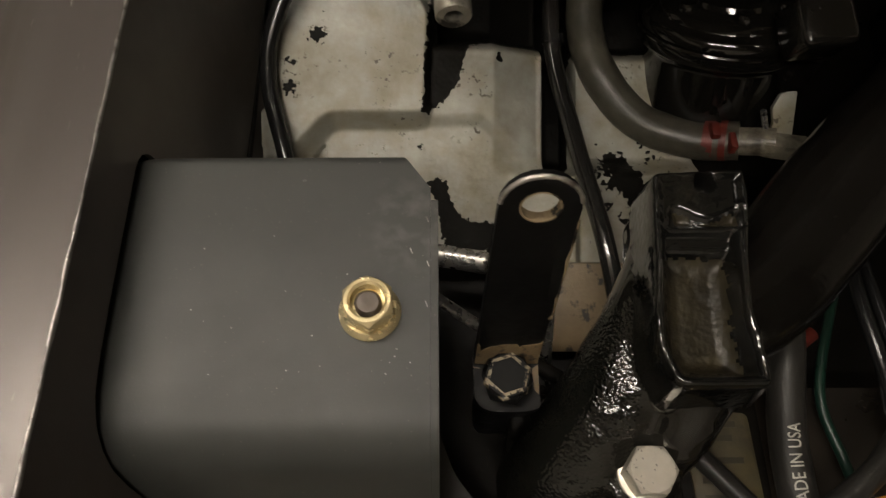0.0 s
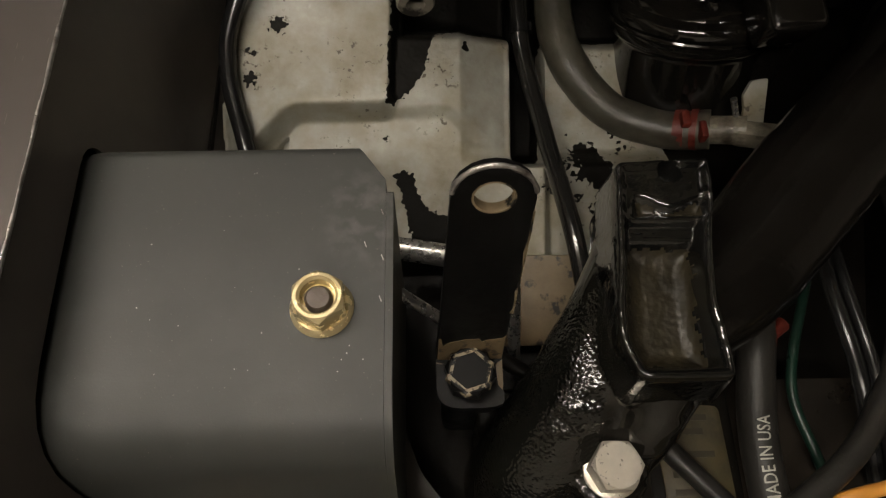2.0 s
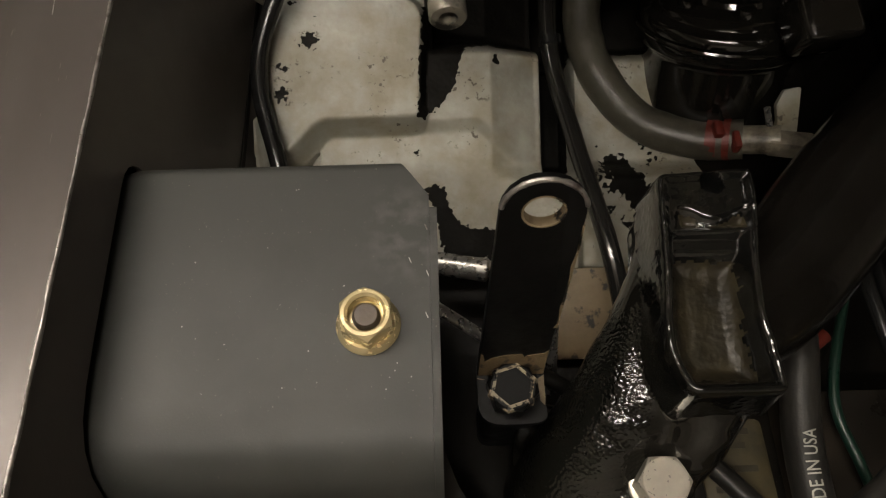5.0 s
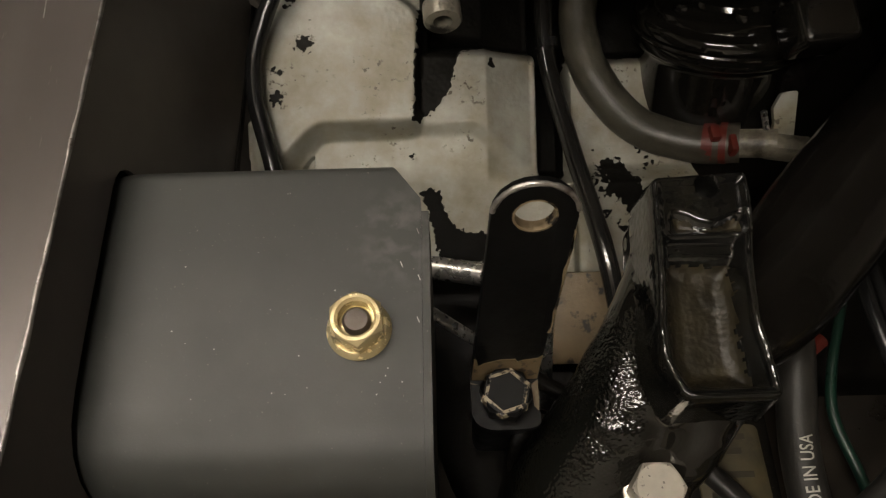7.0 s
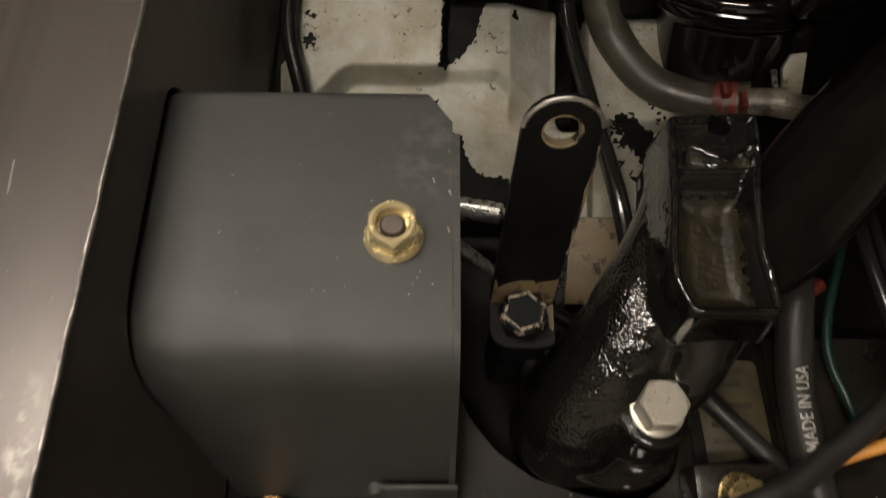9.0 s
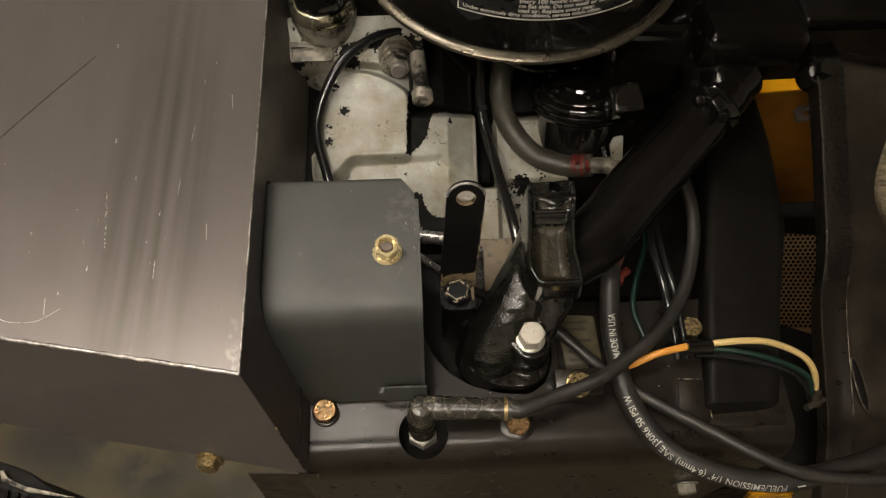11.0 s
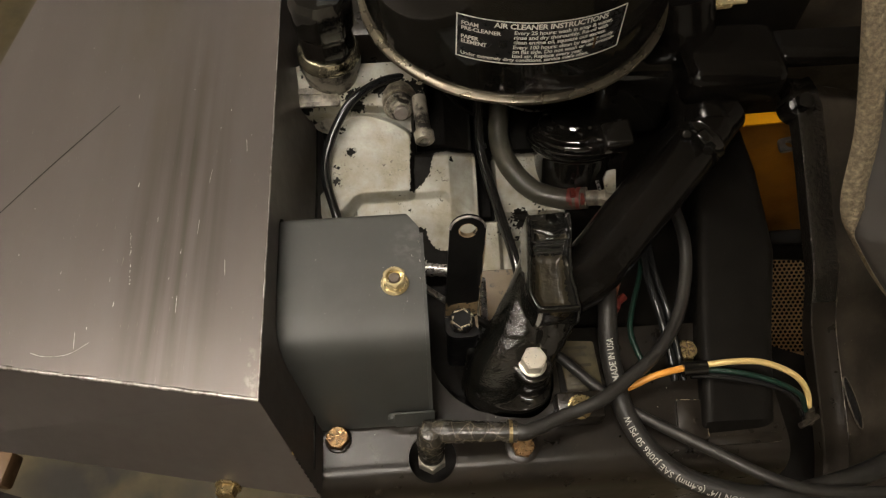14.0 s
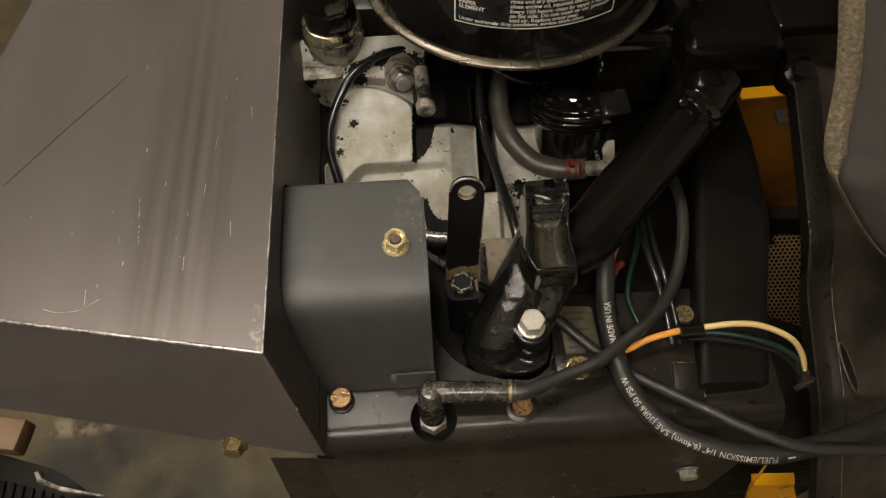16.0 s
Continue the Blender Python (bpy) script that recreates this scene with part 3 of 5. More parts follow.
part("side_panel", cut(side, b_extrude_yz(round_poly(SLOT, [0, 22, 10, 0]), -140, -30)), COVER, cover)
# unseen back, left and floor sheets, added to keep the slot dark inside
part("back_closure", wall_sheet((CX - 1.7, 560, CZ - 2.2), (-222, 560, CZ - 2.2), (-222, 560, 640), (-72, 560, 640), 2.0), COVER, cover)
part("left_closure", wall_sheet((-222, 558, CZ - 2.2), (-310, 81, CZ - 2.2), (-310, 55, 694), (-222, 558, 640), 2.0), COVER, cover)
part("floor_closure", b_prism([(-70, 20), (-76, 556), (-220, 556), (-306, 64)], 684, 688), DARK, cover)
# bare ground-down strips where the sheets meet
EDGE = [V((CX, 34, CZ - 0.6)), V((CX - 1.5, 560, CZ - 0.6)), V((-310, 79, CZ - 0.6))]
for q, rad in ((EDGE[1], 0.65), (EDGE[2], 1.1)):
    rim_line = [EDGE[0].lerp(q, i / 160) + V((noise.noise(V((i * 0.31, 1, 2))) * 0.25, noise.noise(V((i * 0.27, 5, 2))) * 0.3, 0.0)) for i in range(161)]
    part("worn_edge", b_tube(None, lambda t, r=rad: r * (1 + 0.45 * noise.noise(V((t * 45, r * 9, 0)))), 10, path=rim_line), BARE, cover, "bare shiny ground weld along the edge")
random.seed(11)
for k in range(9):
    f = 0.5 + 0.052 * k + random.uniform(-0.015, 0.015)
    c = V((-86, 34, 776.8)).lerp(V((-67.8, 6.2, 672)), f)
    d = (V((-67.8, 6.2, 672)) - V((-86, 34, 776.8))).normalized() * random.uniform(0.8, 2.2)
    part("edge_chip", b_tube([c - d, c, c + d * 0.6], 0.45, 6, 2), CHIP_SLOT_BLACK if k else YELLOWWIRE, cover, "chip in the paint along the edge")
random.seed(4)
for k in range(14):
    y = 140 - k * 2.6 + random.uniform(-0.8, 0.8)
    x = -165.5 + (140 - y) * 0.12 + random.uniform(-0.4, 0.4)
    part("scratch", b_box(x, x + random.uniform(0.15, 0.35), y, y + random.uniform(0.4, 2.2), CZ + 0.01, CZ + 0.04), BARE, cover)
for k in range(30):
    x, y = random.uniform(-230, -92), random.uniform(60, 300)
    ln, wd = random.choice((0.6, 0.8, 1.5, 3, 10)), random.uniform(0.15, 0.4)
    part("scratch", b_box(x, x + wd, y, y + ln, CZ + 0.01, CZ + 0.04, turn=(0, 0, random.uniform(-6, 6)), about=(x, y, CZ)), BARE, cover)
part("scratch", b_tube([(-208, 68, CZ), (-200, 65.5, CZ), (-188, 66, CZ), (-178, 72, CZ - 0.1)], 0.16, 6), BARE, cover)
part("scratch", b_tube([(-249, 154, CZ - 0.3), (-220, 195, CZ - 0.25), (-187, 239, CZ - 0.35)], 0.5, 6), SATIN, cover, "dark rubbed scratch")
hex_bolt((-124.8, 16.8, 676), (-0.166, -0.96, 0.227), 11.4, 5.6, 8.4, DULLZINC, "yellow zinc flange bolt in the grey cover", marks=0)

# ---- grey muffler box that comes out of the cover ----
box = thing("muffler_box", (-40, 105, 660), "satin dark grey muffler box with rounded front edge", "muffler")
bm, rings = bmesh.new(), []
for x, ins in ((-96, 7), (-89, 4.2), (-86.5, 2.4), (-84, 1.2), (-81.5, 0.4), (-79, 0.1), (-77, 0), (2.4, 0)):
    prof = [(50 + ins * 0.4, 676), (74 + ins * 0.7, 754.5 - ins), (160.5, 754.5 - ins), (160.5, 660), (50 + ins * 0.4, 660)]
    rings.append([bm.verts.new((x, y, z)) for y, z in round_poly(prof, [0, 17, 4, 0, 0], 10)])
for p, q in zip(rings, rings[1:]):
    for k in range(len(p)):
        bm.faces.new((p[k], p[(k + 1) % len(p)], q[(k + 1) % len(p)], q[k]))
bm.faces.new(rings[0]), bm.faces.new(rings[-1])
shell = bm
shell = cut(shell, b_prism([(-6.5, 190), (-6.5, 161), (4.2, 145.8), (30, 145.8), (30, 190)], 600, 800))
body = part("shell", shell, BOX, box, sharp=30)
PLATEY = [(54.5, 692), (73.8, 754.2), (144.8, 754.2), (144.8, 664), (50, 664), (46, 677)]
part("end_plate", b_extrude_yz(round_poly(PLATEY, [0, 17, 1, 0, 0, 0], 10), 2.45, 4.6), BOX, box)
part("tab", wall_sheet((-20, 46.0, 677), (-20, 50.0, 690.5), (5.4, 50.0, 690.5), (5.4, 46.0, 677), 1.6), BOX, box)
part("weld", b_lathe((-21.5, 50.5, 683), (0, -1, 0.3), [(0, 3), (2.4, 2), (3.2, 0), (3.0, -3)], 12), BOX, box)
random.seed(9)
for k in range(22):
    x, y = random.uniform(-70, 0), random.uniform(92, 156)
    part("chip", b_lathe((x, y, 754.47), (0, 0, 1), [(0.01, 0), (random.uniform(0.15, 0.33), 0.0), (0, 0.12)], 6), BARE, body)
for x, y in ((1.5, 138), (1.7, 124), (1.3, 112), (-3, 128)):
    part("chip", b_box(x - 0.12, x + 0.12, y - 0.9, y + 0.9, 754.42, 754.56, turn=(0, 0, 20), about=(x, y, 754.5)), BARE, body)

nut = thing("flange_nut", (-14, 110, 754.5), "yellow zinc flange nut on a grey stud", "nut")
NX, NY = -14.0, 109.6
part("flange", b_lathe((NX, NY, 754.6), (0, 0, 1), [(0, 0), (8.3, 0), (8.5, 0.5), (8.3, 1.1), (7.2, 2.4), (0, 2.6)], 40), ZINC, nut)
part("hex", b_hex((NX, NY, 755.8), (0, 0, 1), 12.9, 8.4, 1.3, 0.08, 4.6, 4.4), ZINC, nut, sharp=25)
part("stud", b_lathe((NX, NY, 757), (0, 0, 1), [(3.6, 0), (3.6, 4.6), (2.9, 5.5), (0, 5.6)], 24), shader("brown_stud_end", (0.12, 0.10, 0.085), 0.45, 0.5, 0.2, 200, 0.1, 900), nut, "grey-brown threaded stud end")

# ---- leaning strap with a hole ----
LEAN_BACK = math.atan2(20.4, 73)


def on_strap(x, up, out):
    """A point of the strap: across, up along it and out of its face."""
    return (x, 110 + up * math.sin(LEAN_BACK) - out * math.cos(LEAN_BACK), 706 + up * math.cos(LEAN_BACK) + out * math.sin(LEAN_BACK))


strap = thing("bracket", (27, 98, 702), "black-painted steel angle bracket with a hole and worn edges", "bracket")
leg = [(16.0, 0), (37.3, 0), (41.4, 75)] + [(30.8 + 10.8 * math.cos(a), 75 + 10.8 * math.sin(a)) for a in (0.3, 0.65, 1.0, 1.3, 1.57, 1.85, 2.15, 2.5, 2.85)] + [(20.0, 75)]
bm = cut(b_prism(leg, -1.6, 1.6, 0.5), b_cyl((30.8, 75, -10), (30.8, 75, 10), 5.6, seg=28))
for v in bm.verts:
    v.co = V(on_strap(*v.co))
upright = part("upright", bm, STRAP, strap)
bm = b_prism([(38.2, 26), (39.4, 29), (39.0, 36), (40.4, 44), (40.0, 54), (41.6, 63), (41.2, 70), (41.8, 70), (39.4, 26)], -1.3, 1.3)
for v in bm.verts:
    v.co = V(on_strap(v.co.x - 0.3, v.co.y, v.co.z * 1.35))
part("bare_edge", bm, TAN, upright, "bare worn metal edge")
bm = b_lathe((30.8, 75, -1.7), (0, 0, 1), [(5.1, 0), (5.7, 0), (5.7, 3.3), (5.1, 3.3), (5.1, 0)], 28)
for v in bm.verts:
    v.co = V(on_strap(*v.co))
part("hole_lining", bm, TAN, upright, "bare tan metal in the hole")
bm = b_prism([(16.3, 0.8), (37.0, 0.8), (37.7, 14), (36.6, 12.6), (31.5, 11.6), (30.4, 10.6), (29.6, 12.4), (25, 12.2), (20, 10.4), (18.2, 8.6), (17.7, 12.4), (16.9, 12.8)], 1.5, 1.75)
for v in bm.verts:
    v.co = V(on_strap(*v.co))
part("bare_patch", bm, TANPAD, upright, "bare tan patch where the paint has come off")
arc = [V(on_strap(30.8 + 10.6 * math.cos(a), 75 + 10.6 * math.sin(a), 1.2)) for a in np.linspace(0.15, 3.0, 30)]
part("bare_edge", b_tube(None, lambda t: 0.75 + 0.35 * noise.noise(V((t * 14, 3, 0))), 8, path=arc), BARE, upright, "bare worn metal edge")
part("foot", b_prism(round_poly([(16.0, 93), (37.3, 93), (37.3, 112), (16.0, 112)], [8, 8, 0, 0]), 703.2, 706.4, 0.5), TANPAD, strap, "bare tan foot with chipped paint")
part("paint_chip", b_prism([(15.9, 108), (20, 107), (24, 109), (27, 107.5), (31, 109.5), (35, 107), (37.4, 108.5), (37.4, 111.5), (15.9, 111.5)], 706.4, 706.7), STRAP, strap)
part("paint_chip", b_prism(round_poly([(15.9, 92.8), (37.4, 92.8), (37.4, 98), (35.6, 100), (35, 108), (31, 110), (21, 109), (18, 107), (15.9, 107.5)], [8, 8, 0, 0, 1, 1, 1, 1, 0]), 703.0, 706.7), STRAP, strap)
bb = hex_bolt((26.6, 103, 706.5), (0, 0, 1), 14.3, 7.4, 0, STRAP, "black-painted hex bolt with bare worn edges")
part("worn_rim", b_lathe((26.6, 103, 712.6), (0, 0, 1), [(6.9, -0.6), (8.35, -0.5), (7.75, 1.1), (6.9, 1.42), (6.1, 1.42), (6.1, 1.0), (6.9, -0.6)], 6, 0.3), CHIPPED, bb)
solo("support_post", b_box(18, 38, 98, 114, 640, 703, 4, 3), STRAP, "black steel post under the bracket", "post")

# ---- white engine casting ----
def on_slope(u, v, n):
    return (u, 223.4 + 0.8988 * v - 0.4384 * n, 683.6 + 0.4384 * v + 0.8988 * n)


LOBE = round_poly([(-63, 34), (-64, 10), (-63, -18), (-56, -16), (-41, -0.5), (0, -0.5), (2.0, 44), (-12, 54), (-34, 62), (-52, 55)], [8, 8, 3, 3, 5, 5, 7, 7, 10, 10])
PLATFORM = [(-43, 1), (24, 1), (43, -15), (49, -15), (49, 31), (10, 36), (-43, 60)]
SHELF = round_poly([(-84, 64), (-40, 66), (-10, 62), (14, 66), (14, 100), (-84, 100)], 4)


def grain(X, Y, s, seed=0.0):
    return np.array([[noise.noise(V((x * s, y * s, seed))) for x, y in zip(rx, ry)] for rx, ry in zip(X, Y)])


def casting_height(X, Y):
    d = sdf(PLATFORM, X, Y)
    h = 6.0 - 3.5 * ramp(d, 0, 7) - 12.0 * np.clip((X - 28) / 19, 0, 1) * ramp(Y, -26, -16) - 30 * ramp(X, 49, 53) * ramp(Y, -26, -20) * (1 - ramp(X, 62, 66)) - 6 * ramp(X, 62, 66)
    h -= 22 * ramp(Y, 26, 38) * ramp(X, 2, 4)
    h -= 32 * ramp(-Y + 1.5 * grain(X, Y, 0.2, 4.0), 61, 64) * (1 - ramp(X, 41, 43))
    h = np.where((X < -43), -9.0 * ramp(-X, 43, 56) - 40 * ramp(-X, 59, 63), h)
    e = sdf(LOBE, X, Y)
    wide = 3.0 + 3.5 * (1 - ramp(Y, 1.0, 6.0))
    lip = np.exp(-((e + 1.5) / 1.6) ** 2) * 0.5 * (1 - ramp(Y, 4.0, 8.0))
    h = np.maximum(h, 2.5 + 9.5 * (1 - ramp(e, -2.0, wide)) + lip - 200 * ramp(e, wide, wide + 1))
    h = np.maximum(h, 14.0 * (1 - ramp(sdf(SHELF, X, Y), -2, 2)) - 200 * ramp(sdf(SHELF, X, Y), 2, 3))
    return h + 0.35 * grain(X, Y, 0.12) + 0.12 * grain(X, Y, 0.7, 3.0)


head = thing("engine_casting", (0, 195.7, 603.2), "white-painted engine casting, stained, with flaked spots and recess shade painted black", "engine")
xs, ys = np.arange(-86, 118.1, 0.65), np.arange(-98, 100.1, 0.65)
bm = b_relief(xs, ys, casting_height, on_slope, -70.0)
X, Y = np.meshgrid(xs, ys, indexing="ij")
N1, N2 = grain(X, Y, 0.16, 7.0), grain(X, Y, 0.55, 9.0)
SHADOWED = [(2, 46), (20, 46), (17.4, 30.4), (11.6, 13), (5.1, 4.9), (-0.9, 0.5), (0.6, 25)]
spots = [  # u, v, reach, weight
    (-45, 32, 4.2, 1.1), (-55, 22, 4, 0.7), (-57, 12, 4, 0.8), (-50, 50, 5, 0.7), (30, 24, 2.6, 1.1), (5, -31, 4, 1.5), (7, -38, 4, 1.5), (10, -45, 4.5, 1.6),
    (14, -52, 7, 1.7), (24, -51, 6, 1.6), (70, -34, 6, 0.6), (83, -22, 7, 1.0), (88, -30, 5, 0.9), (94, -42, 9, 0.8), (-3, -13, 2.4, 0.9), (-70, 74, 7, 1.0), (-40, 72, 8, 1.0), (-56, 5, 3, 0.5), (-20, 80, 7, 0.9), (-60, 88, 9, 0.9),
    (-78, 68, 6, 1.0), (2, 74, 10, 1.2), (60, -92, 9, 0.7), (44, -70, 6, 1.0)]
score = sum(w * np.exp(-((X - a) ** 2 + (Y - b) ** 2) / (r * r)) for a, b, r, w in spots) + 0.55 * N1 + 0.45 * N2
# shade painted black: corner right of the lobe, behind the platform, deep recesses
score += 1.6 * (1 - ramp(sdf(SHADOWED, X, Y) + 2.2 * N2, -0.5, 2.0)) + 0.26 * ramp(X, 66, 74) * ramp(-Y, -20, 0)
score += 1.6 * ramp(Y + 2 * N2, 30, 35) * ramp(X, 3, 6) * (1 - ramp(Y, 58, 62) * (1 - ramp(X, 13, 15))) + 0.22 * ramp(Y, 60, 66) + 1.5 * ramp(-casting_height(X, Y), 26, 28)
layer = bm.verts.layers.float.new("flake_shade")
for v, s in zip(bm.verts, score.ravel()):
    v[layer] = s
part("block", bm, FLAKED_SHADE, head, sharp=60)
bm = join(*(b_box(u0, u1, -v1, -v0, n0, n1, 0.8) for u0, u1, v0, v1, n0, n1 in ((44, 112, -99, -62, 5, 9),)))
for v in bm.verts:
    v.co = V(on_slope(v.co.x, -v.co.y, v.co.z))
part("tan_pad", bm, TANPAD, head, "tan bare patch below the white paint")
lug = round_poly([(-86, 66.5), (-49, 66.5), (-52, 80), (-86, 81)], 5)
bm = cut(b_prism(lug, 10, 16.5, 1.2, 2, True), b_prism(round_poly([(-79, 70), (-63, 70), (-64, 76), (-79, 77)], 2), 14.2, 30))
for v in bm.verts:
    v.co = V(on_slope(*v.co))
part("slotted_lug", bm, CASTDIRTY, head)
hb = thing("head_bolt", (-4, 262, 728), "dull steel head bolt on a pale boss", "bolt")
BX = V((0.05, -0.84, 0.3)).normalized()
BO = V((-6, 282, 722))
part("boss", b_lathe(BO, BX, [(14, -14), (14, 3), (13, 6), (0, 6)], 32), CASTDIRTY, hb)
part("washer", b_lathe(BO + BX * 6, BX, [(11.0, 0), (11.0, 2), (10.2, 2.8), (0, 2.8)], 32), ALU, hb)
part("hex", b_hex(BO + BX * 8.6, BX, 14.5, 7.5, 0.9, 0.2), ALU, hb, sharp=25)
part("bolt_end", b_lathe(BO + BX * 16, BX, [(5.6, 0), (5.6, 3.0), (4.8, 3.8), (0, 3.8)], 20), STUD, hb)
tb = thing("drain_tube", (11, 236, 728), "short plated tube end with a dark bore", "tube")
part("tube", b_lathe((8.5, 276, 731), (0.06, -1, -0.07), [(5.4, 0), (5.4, 31), (7.2, 31.5), (7.2, 38), (6.6, 38.8), (3.6, 38.8), (3.4, 33), (0, 33)], 28), ALU, tb)

filler = thing("oil_filler", (-56, 304, 700), "oil filler neck with a glossy black cap", "oil filler")
FC = (-55.5, 305)
part("neck", b_lathe((*FC, 0), (0, 0, 1), [(26, 690), (24, 702), (21, 712), (21, 740), (22.8, 744), (22.8, 750), (20, 752)], 36), ALU, filler, "dirty aluminium neck")
part("collar", b_lathe((*FC, 0), (0, 0, 1), [(20, 749), (22.8, 749.5), (23.2, 752), (22.6, 756), (20.8, 759), (18, 760)], 36), shader("oily_rim", (0.62, 0.56, 0.40), 0.16, 0.9, 0.3, 120, 0.2, 300, stain=(0.03, 0.026, 0.015), stain_amount=0.4, stain_scale=90, stain_edge=0.05), filler, "wet shiny rim")
bm = b_lathe((*FC, 0), (0, 0, 1), [(19, 757), (21.3, 758), (22.2, 760), (22.3, 771), (21.2, 773.5), (21.2, 777.5), (23.2, 779), (24.2, 781), (24.7, 798), (23.6, 803), (20, 808), (0, 810)], 64)
for v in bm.verts:
    a = math.atan2(v.co.y - FC[1], v.co.x - FC[0])
    k = 0.87 * (1 + 0.03 * math.cos(8 * a + 0.6))
    v.co = V((FC[0] + (v.co.x - FC[0]) * k, FC[1] + (v.co.y - FC[1]) * k, v.co.z))
part("cap", bm, GLOSS_SMOOTH, filler, "black fluted cap", sharp=50)

# ---- air cleaner ----
AC, AR = (74.7, 302.0), 101.5
ac = thing("air_cleaner", (75, 302, 800), "glossy black round air cleaner with an instruction label", "air cleaner")
can = part("can", b_lathe((*AC, 0), (0, 0, 1), [(60, 799), (94, 801), (AR - 1, 810), (AR, 814), (AR, 892), (AR - 3, 898), (AR - 12, 902), (30, 906), (0, 906)], 96), GLOSS_SMOOTH, ac)
part("rim", b_lathe((*AC, 0), (0, 0, 1), [(AR - 2, 805), (AR + 1.2, 804.8), (AR + 2.6, 806.2), (AR + 2.4, 808.2), (AR + 0.6, 809.6), (AR - 2, 810), (AR - 2, 805)], 96), shader("worn_rim", (0.20, 0.175, 0.13), 0.30, 0.75, 0.25, 30, 0.03, 400, stain=(0.05, 0.045, 0.035), stain_amount=0.4, stain_scale=35, stain_edge=0.2), ac, "worn metal rim")


def on_can(x, y, h):
    a = x / AR
    return (AC[0] + (AR + h) * math.sin(a), AC[1] - (AR + h) * math.cos(a), y)


def can_patch(x0, x1, z0, z1, h, n=24):
    bm = bmesh.new()
    rows = [[bm.verts.new(on_can(x0 + (x1 - x0) * i / n, z, h)) for i in range(n + 1)] for z in (z0, z1)]
    for i in range(n):
        bm.faces.new((rows[0][i], rows[0][i + 1], rows[1][i + 1], rows[1][i]))
    return bm


LX0, LX1, LZ0, LZ1 = -47.4, 49.8, 837.6, 868.6
label = part("label", can_patch(LX0, LX1, LZ0, LZ1, 0.15), LABELBLACK, ac, "black label with white printed instructions")
part("border", join(can_patch(LX0, LX1, LZ0, LZ0 + 0.8, 0.22), can_patch(LX0, LX1, LZ1 - 0.8, LZ1, 0.22), can_patch(LX0, LX0 + 0.8, LZ0, LZ1, 0.22), can_patch(LX1 - 0.8, LX1, LZ0, LZ1, 0.22)), WHITE, label)
LINES = [("AIR CLEANER INSTRUCTIONS", -26, 863.6, 4.9, 0.14), ("FOAM", -44.5, 861.6, 3.7, 0.10), ("PRE-CLEANER", -44.5, 858.2, 3.7, 0.10), ("PAPER", -44.5, 852.0, 3.7, 0.10), ("ELEMENT", -44.5, 848.6, 3.7, 0.10),
         ("Every 25 hours: wash in soap & water,", -15, 859.8, 3.75, 0.08), ("rinse and dry thoroughly. Re-oil with", -15, 856.4, 3.75, 0.08), ("clean engine oil, squeeze out excess.", -15, 853.0, 3.75, 0.08),
         ("Every 100 hours: clean by tapping gently", -15, 849.3, 3.75, 0.08), ("on flat side. Do not wash or use pressur-", -15, 846.0, 3.75, 0.08), ("ized air. Replace every year.", -15, 842.8, 3.75, 0.08),
         ("Under extremely dirty conditions, service more often.", -44.5, 839.9, 3.5, 0.08)]
for words, x, z, size, bold in LINES:
    part("lettering", b_text(words, size, lambda px, py, h, x=x, z=z: on_can(x + px, z + py, h), 0.25, bold=bold, spacing=0.97), WHITE, label)
part("rust_drip", can_patch(31.5, 33.0, 843, 852, 0.3, 2), RUSTZINC, label, "orange rust drip")

# ---- hoses and tubes behind ----
rub = thing("vacuum_hose", (90, 239, 667.6), "thick grey rubber hose with a red clamp", "hose")
part("hose", b_tube([(76, 329.6, 715.8), (73, 295.7, 703.1), (70, 270.5, 688.5), (76, 247.7, 680.5), (93, 228.9, 672.2), (116, 218.5, 672.6), (133, 214.1, 678.3)], 8.2, 20, wobble=0.05), HOSE, rub)
clamp = part("clamp", b_tube([(120, 218.0, 673.6), (124, 216.6, 675)], 8.9, 20, 2), RED, rub, "dull red wire clamp")
part("clamp", b_tube([(126, 216.0, 675.8), (128.5, 215.2, 676.7)], 8.8, 20, 2), RED, rub)
part("clamp_ear", b_box(119, 123, 212, 219, 682, 686, 1), RED, rub)
part("clamp_ear", b_box(126, 129, 206, 214, 680, 686, 1), RED, rub)
part("fitting", b_tube([(130, 214.8, 677), (146, 210.4, 682.8)], 6.0, 16, 3), CASTDIRTY, rub, "dirty flaked fitting")
part("fitting_arm", b_box(140, 158, 204, 212, 678, 688, 2, turn=(0, -15, -20), about=(148, 208, 683)), CASTDIRTY, rub)
dip = thing("dipstick_tube", (66, 200, 676), "shiny black dipstick tube", "tube")
part("tube", b_tube([(56, 332.9, 725.2), (55, 294.7, 706.6), (55, 256.3, 687.1), (63, 211.6, 680.2), (70, 165.8, 682.3), (74, 136.3, 676.6)], 3.8, 20), TUBE, dip)
part("collar", b_lathe((55.2, 262, 690), (0.02, -0.9, -0.42), [(3.6, 0), (5.0, 0.3), (5.0, 4), (3.6, 4.3)], 18), CABLE, dip)
solo("ignition_lead", b_tube([(40, 314.2, 726.4), (5, 300.7, 730), (-21, 288.1, 736.4), (-44, 270, 733.1), (-60, 246.1, 716), (-63, 226.4, 704.8), (-57, 201.7, 694.3), (-50, 172.7, 674.6)], 3.4, 14), CABLE, "black cable looped over the white casting", "cable")
solo("link_rod", b_cyl((-6, 165.1, 674.1), (24, 158.5, 676.3), 4.5, seg=18, bevel=0.8), CHROME, "short plated rod beside the bracket", "rod")
